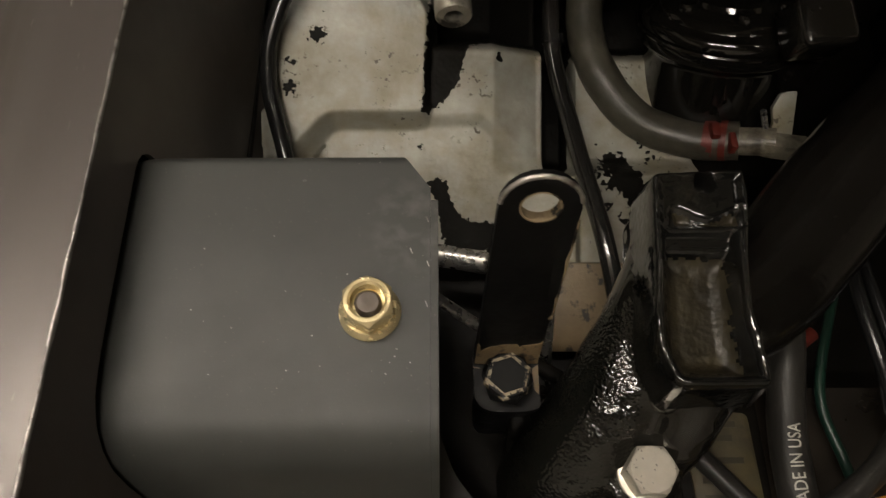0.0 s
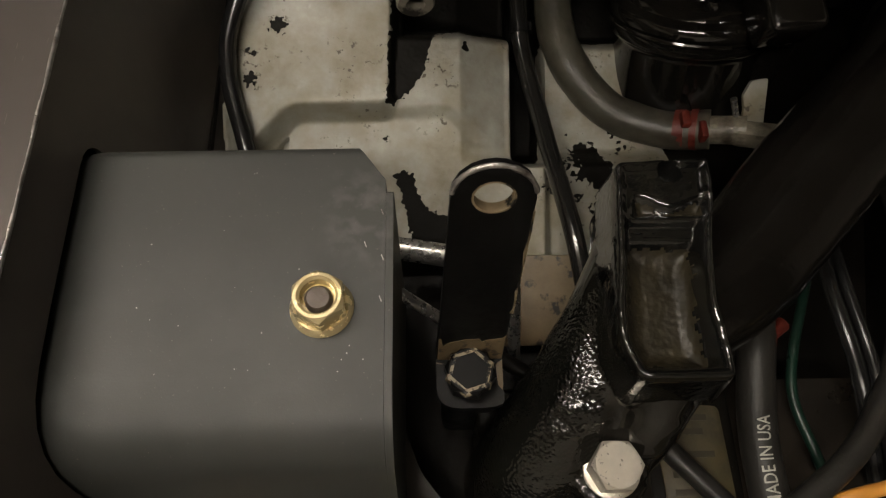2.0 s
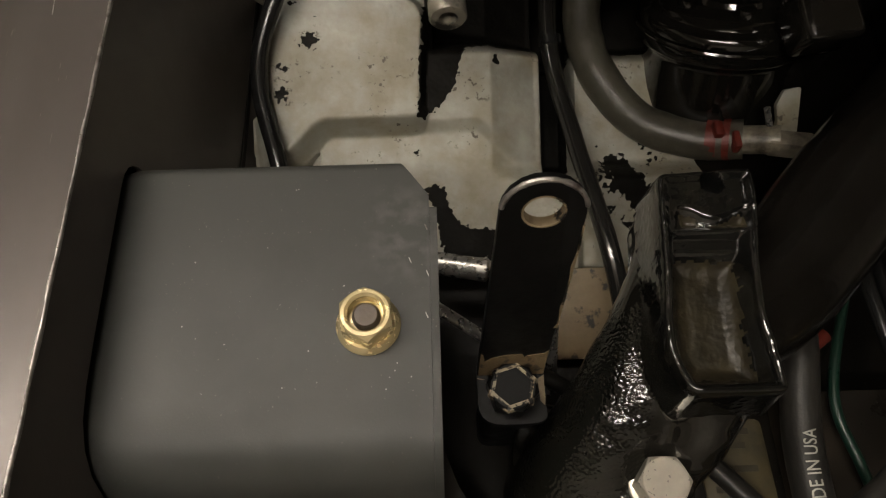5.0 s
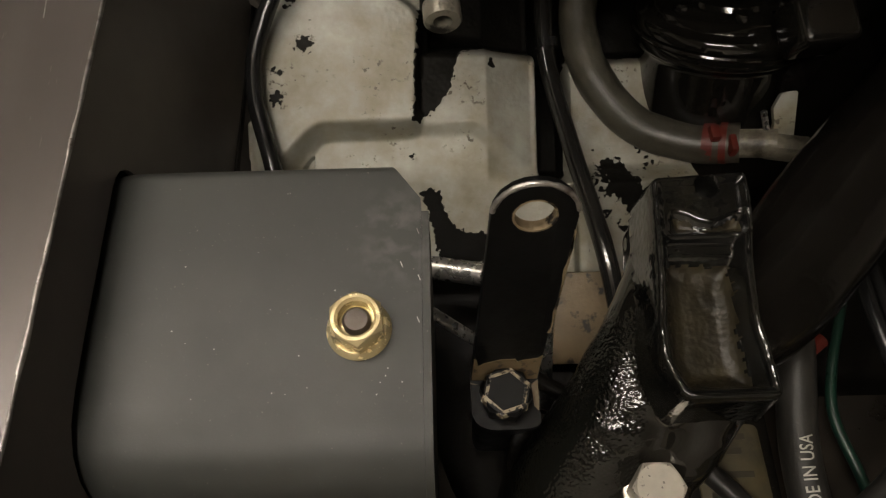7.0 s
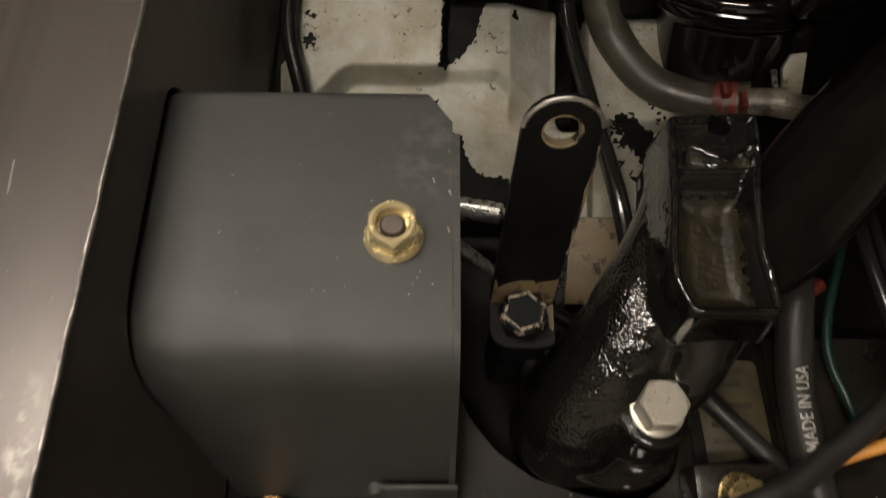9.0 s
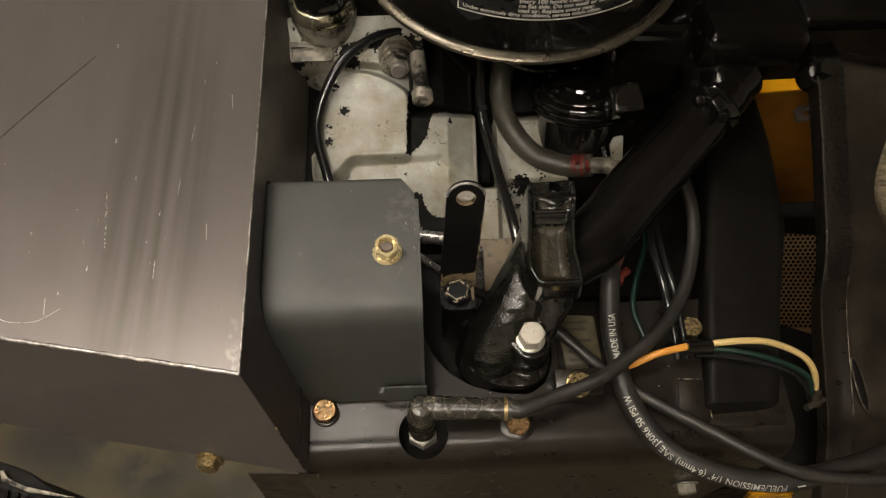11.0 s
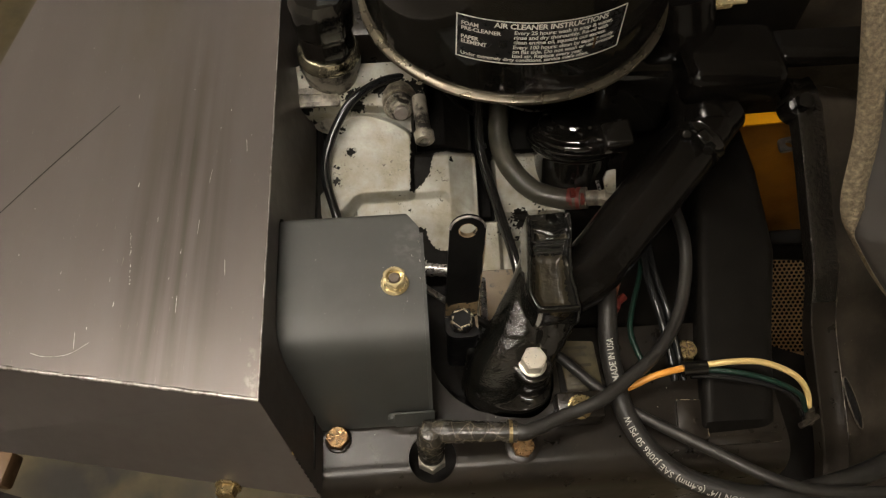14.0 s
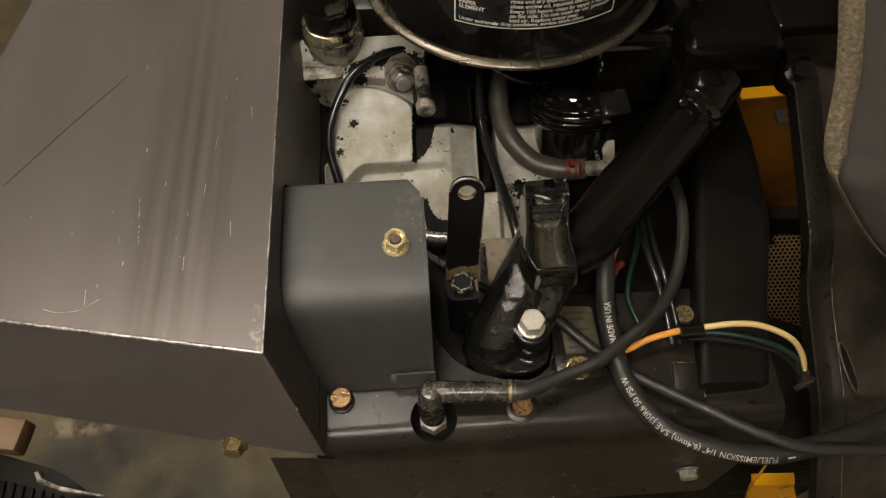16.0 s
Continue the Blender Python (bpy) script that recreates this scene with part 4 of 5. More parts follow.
solo("link_rod", b_cyl((2, 135.9, 700), (24, 126.3, 684.2), 2.2, seg=12), CHROME, "thin plated link rod", "rod")
solo("link_rod", b_cyl((43, 135.3, 704.4), (47, 117.1, 651.4), 2.4, seg=12), CHROME, "thin plated upright rod", "rod")
solo("link_rod", b_cyl((36, 117.4, 683.1), (58, 104.1, 681.3), 3.0, seg=12), DARK, "dark short link rod under the arm", "rod")

solo("link_rod", b_tube([(24, 300, 727), (31.4, 285, 721.9), (50, 283, 701), (62, 287, 690)], 1.5, 10), DARK, "thin black throttle rod below the air cleaner", "rod")
solo("link_rod", b_tube([(42, 296, 735), (68.7, 285, 715.9), (90, 281, 706), (112, 287, 697)], 1.1, 10), CHROME, "thin plated throttle rod below the air cleaner", "rod")
solo("link_rod", b_tube([(36, 300, 733), (60, 286, 723), (92, 285, 714)], 1.6, 10), DARK, "bent black rod below the air cleaner", "rod")
pump = thing("fuel_pump", (119, 256, 650), "glossy black round fuel pump", "pump")
pc, pa = V((127.5, 262, 697)), V((0, 0.42, 0.91)).normalized()
pu, pw, pa = frame_of(pa)
part("body", b_lathe(pc, pa, [(0, -50), (24, -50), (29, -46), (30.5, -38), (31, -11), (32.5, -8), (35, -6.5), (36, -5), (36, -1.6), (35, -0.6)], 48), GLOSS_SMOOTH, pump)
part("seam", b_lathe(pc, pa, [(34, -1.0), (36.8, -0.8), (37.2, 0), (36.8, 0.8), (34, 1.0)], 48), GLOSS_SMOOTH, pump)
part("lid", b_lathe(pc, pa, [(35, 0.8), (36.2, 1.6), (36.2, 4.4), (35, 6), (30.5, 7.2), (29.4, 9.2), (27.5, 10.6), (19, 11.5), (18, 13.4), (16, 14.3), (0, 14.8)], 48), GLOSS_SMOOTH, pump)
for k in range(6):
    a = k * math.pi / 3 + 0.5
    part("screw", b_lathe(pc + (pu * math.cos(a) + pw * math.sin(a)) * 23.4 + pa * 9.8, pa, [(0, 0), (3.6, 0), (3.8, 2.4), (3.2, 3.8), (1.8, 4.4), (0, 4.5)], 20), GLOSS_SMOOTH, pump)
part("outlet", b_tube([(140, 254, 704), (145, 244, 716), (148, 234, 726)], 6.0, 16), GLOSS_SMOOTH, pump)
part("outlet_block", b_box(136, 158, 222, 242, 718, 738, 3, 3, turn=(20, 0, 8), about=(148, 231, 728)), shader("grey_gloss_cast", (0.010, 0.009, 0.0075), 0.16, 0.0, 0.3, 60, 0.05, 400), pump)
part("carburettor", b_box(138, 196, 262, 300, 690, 760, 8, 3), GLOSS_SMOOTH, pump)
part("support_leg", b_box(150, 164, 236, 262, 640, 704, 3), PIPE, pump)
lever = thing("carburettor_lever", (147, 214, 700), "small chipped white lever beside the pump", "lever")
bm = b_prism(round_poly([(-5, -9), (5, -9), (5.2, 11), (-1.5, 10), (-4.5, 4), (-3.4, -2)], 0.8), -1.2, 1.2, 0.3)
spin(bm, (40, 0, 0))
bm.transform(Matrix.Translation((150, 222, 684)))
part("plate", bm, CAST, lever)
part("pin", b_tube([(139, 220, 692), (142, 214, 684), (143, 211, 678)], 1.3, 10), CHROME, lever)

# ---- glossy black cast arm with pockets ----
arm = thing("cast_arm", (75, 85.5, 651.8), "thickly painted glossy black cast arm with pockets", "engine mount")
PZ = 741.0
PAD = round_poly([(66.5, 103), (67, 114), (69, 126), (70, 138), (72, 161), (102.5, 162.5), (102, 150), (98.5, 131), (96.8, 114), (98, 106), (98.5, 91.5), (71, 91.5)], [4, 3, 3, 3, 3, 3, 3, 3, 3, 3, 3, 4])
POCKETS = [(round_poly([(75, 141), (99.5, 141), (100, 149), (94.5, 148.5), (88, 145.5), (82, 149), (76.5, 150)], 2.0), 4.5),
           (round_poly([(70, 104), (74, 95.5), (95.5, 94.5), (94, 110), (96, 136), (73, 136.5)], 3.0), 5.4)]


def arm_height(X, Y):
    d = sdf(PAD, X, Y)
    h = -20 * ramp(d, -0.8, 2.2) - 4 * ramp(-d, 3.0, 5.0) * ramp(-Y, -142, -139)
    h += np.exp(-((d + 1.7) / 1.5) ** 2) * (1.5 + 0.3 * grain(X, Y, 0.25, 8.0))
    for poly, deep in POCKETS:
        h -= deep * (0.55 * (1 - ramp(sdf(poly, X, Y), -3.8, 0.8)) + 0.6 * (1 - ramp(sdf(poly, X, Y), -7, 0)))
    h -= 8 * (1 - ramp(np.hypot(X - 89, Y - 157.5), 2.6, 3.6))
    return h + 0.2 * grain(X, Y, 0.22, 2.0) + 0.05 * grain(X, Y, 0.7, 5.0)


def on_arm(x, y, h):
    return (x, y, PZ + h)


xs, ys = np.arange(58, 113.1, 0.55), np.arange(80, 172.1, 0.55)
bm = b_relief(xs, ys, arm_height, on_arm, -21.0)
X, Y = np.meshgrid((xs[:-1] + xs[1:]) / 2, (ys[:-1] + ys[1:]) / 2, indexing="ij")
inside = np.minimum(*(sdf(p, X, Y) for p, _ in POCKETS)).ravel() + 1.2 * grain(X, Y, 0.4, 6.0).ravel() < -2.2
bm.faces.ensure_lookup_table()
for i, on in enumerate(inside):
    if on:
        bm.faces[i].material_index = 1
out = [v for v, d in zip(bm.verts, sdf(PAD, *np.array([v.co[:2] for v in bm.verts]).T)) if d > 2.1]
bmesh.ops.delete(bm, geom=out, context="VERTS")
bmesh.ops.holes_fill(bm, edges=[e for e in bm.edges if e.is_boundary], sides=0)
part("pad", bm, [GLOSS, POCKET], arm, sharp=60)
FOOT = round_poly([(30, 98), (27, 85), (29, 74), (36, 61), (50, 53), (68, 51), (81, 57), (86, 69), (86, 100), (36, 108)], [4, 5, 7, 7, 8, 8, 8, 6, 3, 3])
casting = fuse(join(
    b_tube([(90, 136, 711.5), (78, 120, 710), (67, 104.5, 704), (57, 91, 692), (49, 79, 677), (45, 73, 660)], lambda t: 15.5 + 1.5 * math.sin(t * 2.6) + 5 * t * t, 40, 14),
    b_prism([(86 + (x - 86) * 1.02, 126 + (y - 126) * 1.01) for x, y in PAD], 700, 726, 3.0, 3),
    b_tube([(86, 157, 714), (80, 138, 713), (72, 119, 709), (64, 105, 702)], lambda t: 11.5 + 4.5 * t, 28, 10),
    b_prism(FOOT, 658, 675, 8.0, 6, True),
    b_lathe((70, 74, 662), (0, 0, 1), [(0, 0), (15, 0), (13.4, 12), (12.7, 36.5), (11.7, 38.2), (0, 38.2)], 32),
    b_tube([(86, 98, 716), (81, 86, 704), (74, 76, 680)], lambda t: 12 - 3 * t, 20)), 1.0, 16)
for v in casting.verts:
    v.co += V((0.5, -0.3, 0.9)) * 0.7 * noise.noise(v.co * 0.16)
NECK = V((67, 104.5, 704)), V((47, 76, 670))
for f in casting.faces:
    p = f.calc_center_median()
    t = min(1, max(0, (p - NECK[0]).dot(NECK[1] - NECK[0]) / (NECK[1] - NECK[0]).length_squared))
    reach = (p - NECK[0].lerp(NECK[1], t)).length + 4 * noise.noise(p * 0.2)
    f.material_index = int(reach > 27 or p.x > 68 + 6 * noise.noise(p * 0.3) or p.z < 677)
part("body", casting, [CRINKLE, GLOSS_SMOOTH], arm, "crinkled glossy black neck and foot", sharp=70)
hex_bolt((70, 74, 700), (0, 0, 1), 14.2, 9.5, 9.0, SILVER, "bright plated hex bolt with a washer on the black arm", phase=0.5)
solo("painted_stud", b_lathe((37, 67, 675), (-0.3, -0.4, 1), [(5.2, 0), (5.0, 3), (4.2, 5), (2.6, 6.4), (0, 7)], 20), CRINKLE, "small black-painted stud on the arm's foot", "stud")

solo("intake_pipe", b_tube([(96, 124, 704), (118, 138, 706), (150, 171, 712), (186, 207, 720), (214, 237, 726), (228, 252, 729)], 21.0, 32, wobble=0.03), PIPE, "fat dull black pipe", "pipe")
for x, y, z in ((214, 242.3, 744.8), (193, 219.9, 744)):
    solo("pipe_stud", b_lathe((x, y, z - 6), (-0.2, -0.4, 1), [(0, 0), (4.2, 0), (4.2, 7), (3, 9), (0, 9.4)], 14), GLOSS_SMOOTH, "small glossy black stud", "stud", "pipe studs")
clamp_ring = thing("pipe_clamp", (200, 223, 722), "glossy black band clamp round the fat pipe", "clamp")
PD = V((28, 30, 6)).normalized()
part("band", b_lathe(V((203, 225, 723.4)) - PD * 5, PD, [(21.6, 0), (22.8, 0), (23.2, 1), (22.6, 3), (22.6, 8), (23.2, 10), (22.8, 11), (21.6, 11), (21.6, 0)], 40), GLOSS_SMOOTH, clamp_ring)
part("lug", b_box(196, 206, 208, 219, 738, 750, 2, 3, turn=(20, 0, 40), about=(201, 214, 744)), GLOSS_SMOOTH, clamp_ring)
part("screw", b_hex((206, 207, 744), (-0.5, -0.75, 0.2), 7, 6), GLOSS_SMOOTH, clamp_ring, sharp=25)
elbow = thing("pipe_elbow", (214, 290, 700), "dull black cast elbow above the fat pipe", "pipe")
part("elbow", b_tube([(214, 238, 726), (214, 266, 736), (207, 292, 750), (198, 308, 790)], 22, 28, 8, wobble=0.06), PIPE, elbow)
bm = b_prism(round_poly([(-3.6, -9), (2.5, -12), (4.2, -2), (3.0, 10), (1.6, 16), (-0.6, 8), (-3.2, 0)], 1.2), -1.0, 0.6, 0.3)
spin(bm, (62, 0, 8))
bm.transform(Matrix.Translation((210.5, 277, 728)))
part("bare_chip", bm, TAN, elbow, "bare tan chip in the paint")
# two added blocks that keep lamp light off the yellow panel's face
part("shade_block", b_box(194, 266, 243, 299, 739, 772, 9, 3), PIPE, elbow)
part("shade_overhang", b_box(262, 335, 258, 288, 760, 772, 4, 3), PIPE, elbow)
manifold = thing("rear_manifold", (250, 380, 600), "black rear engine bracket with a small brass fitting", "bracket")
part("body", b_box(194, 320, 336, 420, 600, 775, 10), DARK, manifold)
part("fitting", b_hex((238, 331, 757), (1, 0.1, 0), 7, 12), ZINC, manifold, "small brass fitting", sharp=25)
part("nipple", b_cyl((228, 331, 757.5), (262, 333, 757), 2.0, seg=12), ZINC, manifold)
part("fitting_arm", b_box(244, 250, 330, 338, 752, 756, 1), DARK, manifold)

# ---- black blower housing ----
SECT = [(29, 180, 226, 664), (36, 180, 230, 676), (63, 185, 236, 680), (98, 190, 244, 684), (160, 205, 264, 684), (232, 222, 272, 682), (288, 230, 268, 688), (340, 235, 262, 694)]
bm, rings = bmesh.new(), []
for y, x0, x1, z in SECT:
    prof = round_poly([(x0, 540), (x0, z), (x1, z - 3), (x1 + 3, 540)], [0, 7, 12, 0], 5)
    rings.append([bm.verts.new((x, y, zz)) for x, zz in prof])
for p, q in zip(rings, rings[1:]):
    for i in range(len(p)):
        j = (i + 1) % len(p)
        bm.faces.new((p[i], p[j], q[j], q[i]))
bm.faces.new(rings[0]), bm.faces.new(rings[-1])
housing = thing("blower_housing", (215, 99.9, 509.3), "dull black engine blower housing", "engine housing")
part("shell", bm, DARK, housing, sharp=50)
part("flange", b_box(172, 232, 22, 30, 652, 668, 3), SATIN, housing)
part("mount_ear", b_prism(round_poly([(168, 60), (192, 60), (194, 98), (170, 100)], 5), 660, 667, 1), SATIN, housing)
clip = part("clip", b_prism(round_poly([(163, 27), (183, 26), (184.5, 53), (167, 54)], 2), 664, 670, 0.8), SATIN, housing)
for run in ([(167, 54, 670), (184, 53, 670)], [(184.3, 53, 670), (183.6, 38, 670), (183, 26.5, 670)]):
    part("bare_edge", b_tube(run, lambda t: 0.25 + 0.12 * math.sin(t * 23), 6), CHIPPED, clip, "bare worn edge")
hex_bolt((182, 88, 667), (0, 0, 1), 13.0, 6.5, 0, DULLZINC, "yellow zinc hex bolt with head markings", marks=6, group="zinc bolts")

# ---- black frame with its rolled edge ----
frame_bar = thing("frame_crossbar", (80, 8.9, 582.9), "satin black steel frame bar with a rolled front edge", "frame")
DZ = 667.0
outer = [(110, DZ), (50, DZ), (8, DZ), (8, 470)]
inner = [(11.2, 470), (11.2, DZ - 3.2), (50, DZ - 3.2), (110, DZ - 3.2)]
prof = round_poly(outer, [0, 0, 34, 0], 20) + round_poly(inner, [0, 31, 0, 0], 14)
WELL = round_poly([(1, 130), (3, 98), (10, 79), (20, 66), (33, 57), (51, 51), (71, 49), (83, 57), (88, 72), (90, 130)], [0, 4, 4, 4, 4, 4, 5, 5, 4, 0])
bar = cut(b_extrude_yz(prof, -76, 236), b_lathe((2.5, 33, 640), (0, -0.2, 1), [(15.5, 0), (15.5, 60)], 40), b_prism(WELL, 650, 690))
part("bar", bar, SATIN, frame_bar)
part("seam_plate", wall_sheet((-104, 9.4, 666), (-64, 9.4, 651), (-77, 9.4, 480), (-118, 9.4, 480), -1.0), SHEET, frame_bar)
part("seam_edge", b_tube([(-64.4, 8.6, 650), (-70.6, 8.6, 568), (-77, 8.6, 480)], 0.35, 6), CHIPPED, frame_bar, "pale worn seam")
# four added dark backings: they keep gaps round the engine dark
solo("under_backing", b_box(-74, 236, 12, 430, 600, 640, 4), DARK, "added black backing that closes the view below the engine", "plate", kind="structure")
solo("floor_backing", b_prism([(262.5, 18), (350, 18), (345, 120), (300, 135), (290, 250), (262.5, 250)], 520, 548, 2), DARK, "added black backing that hides the pale floor beside the engine", "plate", kind="structure")
solo("rear_backing", b_box(-80, 760, 440, 456, 200, 1000, 4), SHEET, "added dark backing sheet behind the engine", "shroud", kind="structure")
solo("side_backing", b_box(322, 800, 420, 428, 200, 1000, 3), SHEET, "added dark backing sheet beside the engine", "shroud", kind="structure")
solo("engine_core", b_box(40, 190, 304, 420, 636, 798, 12), SATIN, "black oily engine body below the air cleaner", "engine")
solo("crankcase", b_box(-84, 40, 330, 425, 640, 745, 10), SATIN, "black oily crankcase behind the casting", "engine")
solo("front_panel", b_box(-110, 262, 13, 17, 200, 480, 1), DARK, "black lower front panel", "panel", kind="structure")
hex_bolt((-58, 43, DZ + 0.3), (0, 0, 1), 13.5, 6.0, 8.5, RUSTZINC, "rusty yellow zinc hex bolt with head markings", SATIN, marks=6, group="zinc bolts")
hex_bolt((61, 31, DZ - 0.3), (0, -0.2, 1), 13.5, 7.5, 11.0, RUSTZINC, "rusty hex bolt with a greasy washer", SATIN, group="zinc bolts")
hex_bolt((99, 49, 684), (0.1, -0.15, 1), 12.7, 6.0, 8.0, DULLZINC, "yellow zinc bolt beside the sticker", group="zinc bolts")
solo("bolt_block", b_box(85, 115, 42, 60, DZ - 1, 684, 2), SATIN, "black steel block under a bolt", "block")
hex_bolt((197, 7.6, 558), (0, -1, 0), 12.7, 6.0, 9.0, SILVER, "dull zinc bolt in the lower panel", STUD, group="zinc bolts")
random.seed(21)
specks = [b_lathe((random.uniform(-50, 220), 7.9, random.uniform(540, 630)), (0, -1, 0), [(0, 0.3), (random.uniform(0.4, 1.0), 0.1), (0.2, 0)], 6) for k in range(14)]
specks += [b_lathe((random.uniform(-40, 170), random.uniform(43, 66), DZ - 0.05), (0, 0, 1), [(0, 0.3), (random.uniform(0.25, 0.6), 0.1), (0.2, 0)], 6) for k in range(14)]
for k in range(9):
    x, a = random.uniform(-40, 215), random.uniform(0.5, 1.35)
    c = V((x, 42 - 34.0 * math.cos(a), DZ - 34 + 34.0 * math.sin(a)))
    bm = b_lathe((0, 0, 0), (0, -math.cos(a), math.sin(a)), [(0.6, -0.05), (0.5, 0.1), (0, 0.12)], 9)
    for v in bm.verts:
        v.co = c + V((v.co.x * random.uniform(1.0, 2.6), v.co.y * 0.9, v.co.z * 0.9))
    specks.append(bm)


def b_smudge(x, a, wide, high, seed):
    """A thin ragged smear on the bar's rolled edge, at the angle a round the roll."""
    def at(dx, da, r):
        return V((x + dx, 42 - r * math.cos(a + da), DZ - 34 + r * math.sin(a + da)))
    bm = bmesh.new()
    rows = [[bm.verts.new(at(wide * q * c * (1 + 0.7 * noise.noise(V((c * 2, s * 2, seed)))), high / 34 * q * s * (1 + 0.7 * noise.noise(V((c * 2, s * 2, seed + 5)))), 33.95 + 0.12 * (q < 1)))
             for c, s in ((math.cos(k * math.pi / 12), math.sin(k * math.pi / 12)) for k in range(24))] for q in (1, 0.9, 0.45)]
    for p, q in zip(rows, rows[1:]):
        for k in range(24):
            bm.faces.new((p[k], p[(k + 1) % 24], q[(k + 1) % 24], q[k]))
    bm.faces.new(rows[-1])
    return bm


for x, a, wide, high in ((104, 1.10, 4.5, 3.2), (116, 0.80, 3.6, 2.2), (88, 1.2, 2.0, 1.2), (-30, 0.9, 1.6, 0.8), (150, 0.7, 2.2, 1.4), (40, 0.75, 1.2, 0.7)):
    part("grey_smear", b_smudge(x, a, wide, high, x), SMEAR, frame_bar, "pale grey smear of old paint")
part("paint_speck", join(*specks), PRINT, frame_bar, "pale specks of grit")["kind"] = "stuff"

sticker = solo("warning_sticker", b_prism(round_poly([(94, 102), (119, 100), (120, 66), (96, 62)], 2), 668, 669, 0.2), STICKER, "yellowed paper sticker with faded print", "sticker")
solo("sticker_block", b_box(91, 124, 60.5, 112, 640, 668, 2), DARK, "black block that carries a sticker", "block")
for y, x0, x1 in ((96, 98, 114), (91, 98, 112), (83, 99, 115), (76, 99, 110), (70, 99, 113)):
    part("print_bar", b_box(x0, x1, y - 1.1, y + 1.1, 669.0, 669.15), shader("faded_print", (0.030, 0.025, 0.013), 0.6) if y == 96 else bpy.data.materials["faded_print"], sticker)

# ---- spark plug, boot and lead ----
plug = thing("spark_plug_boot", (2, 28.3, 660.9), "cracked dark rubber elbow boot on the spark plug", "spark plug")
part("sleeve", b_lathe((2, 33, 653), (0, 0.12, 1), [(7, 0), (8.6, 2), (8.8, 4), (8.0, 6), (9.0, 14), (9.3, 26), (8.8, 34), (6, 38.5), (0, 40)], 32), BOOT, plug)
part("plug_nut", b_hex((2, 31.6, 646.5), (0, 0.08, 1), 17.5, 9), SILVER, plug, sharp=25)


def boot_radius(t):
    return (8.2 - 2.2 * t) * (1 + 0.008 * math.sin(t * 70))


part("boot", b_tube([(-2, 38.5, 684), (10, 38.5, 685), (30, 37, 686), (52, 35, 687)], boot_radius, 28, 20, wobble=0.04), BOOT, plug)
part("boot_end", b_tube([(50, 35.3, 688.1), (56, 34.7, 688.3)], 7.0, 24, 2), BOOT, plug)
part("band", b_lathe((51, 35.2, 688.1), (1, -0.07, 0), [(6.4, 0), (7.3, 0), (7.3, 2.2), (6.4, 2.2), (6.4, 0)], 24), DULLZINC, plug)
lead = thing("spark_plug_lead", (111, 50, 686), "thick black rubber spark plug lead", "cable")
part("cable", b_tube([(54, 34.6, 688.3), (62, 33.8, 689.1), (88, 42.7, 688.7), (111, 50.1, 690.4), (131, 62.8, 690.2), (154, 79.5, 689.8), (174, 104.2, 687.6), (187, 133.9, 688), (193, 160.8, 689.3), (194, 182.6, 688.1), (190, 209.5, 689.4)], 4.4, 18, wobble=0.03), RUBBER, lead)
part("end_sleeve", b_tube([(57, 34.3, 688.5), (62, 33.8, 689.1), (75, 37.6, 688.9)], lambda t: 5.6 - 0.9 * t, 18, 8), RUBBER, lead, "thicker moulded sleeve")

# ---- fuel hose with its print ----
HP = [(132, 145.9, 689.1), (129, 122.2, 690.9), (125, 90.9, 685.9), (126, 64.3, 682.3), (129, 45.9, 678.1), (138, 25, 675.8), (155, 4.8, 675.3), (185, -8.2, 674.5), (216, -12.6, 673.9), (255, -7, 672), (282, -0, 670.6), (306, 9.1, 669.6)]
fuel = thing("fuel_hose", (200, -11.8, 664.1), "black rubber fuel hose with white printed lettering", "hose")
hose = part("hose", b_tube(HP, 6.5, 40, 12), RUBBER, fuel)
line = smooth_path(HP[::-1], 40)
ARC = [0.0]
for p, q in zip(line, line[1:]):
    ARC.append(ARC[-1] + (q - p).length)


def on_hose(s, y, h):
    i = min(max(int(np.searchsorted(ARC, s)), 1), len(line) - 2)
    p, d = line[i], (line[i + 1] - line[i - 1]).normalized()
    p = p + d * (s - ARC[i])
    face = V((-0.1, -0.75, 0.65))
    face = (face - d * face.dot(d)).normalized()
    up = face.cross(d)
    a = y / 6.5
    return p + (face * math.cos(a) + up * math.sin(a)) * (6.5 + h)


S_FUEL, S_USA = 94.0, 226.0
for words, s, size in (("FUEL/EMISSION 1/4\" (6.4mm) SAE J30R6 50 PSI W", S_FUEL, 5.8), ("MADE IN USA", S_USA, 5.8)):
    part("lettering", b_text(words, size, lambda px, py, h, s=s: on_hose(s + px * (0.88 if s < 200 else 0.8), py - 2.0, h), 0.4, bold=0.05, spacing=1.02), PRINT, hose, "worn white print")
part("print_bar", join(*(b_text("-", 9, lambda px, py, h, s=s: on_hose(s + px, py - 2.5, h), 0.22) for s in (S_FUEL - 11, S_FUEL - 8.5))), WHITE, hose)
solo("throttle_cable", b_tube([(84, 94.9, 676), (93, 86.7, 676.7), (125, 55.6, 672.6), (153, 33.9, 676.9), (181, 13.7, 682.8), (207, -2.7, 684.3), (234, -12.6, 683.4), (279, -16.4, 681.5), (340, -19.2, 679.4)], 3.7, 16), RUBBER, "satin black control cable", "cable")

# ---- wiring ----
wires = thing("wiring_loom", (190, 67.4, 679.1), "loom of coloured wires bound with black tape", "wiring")
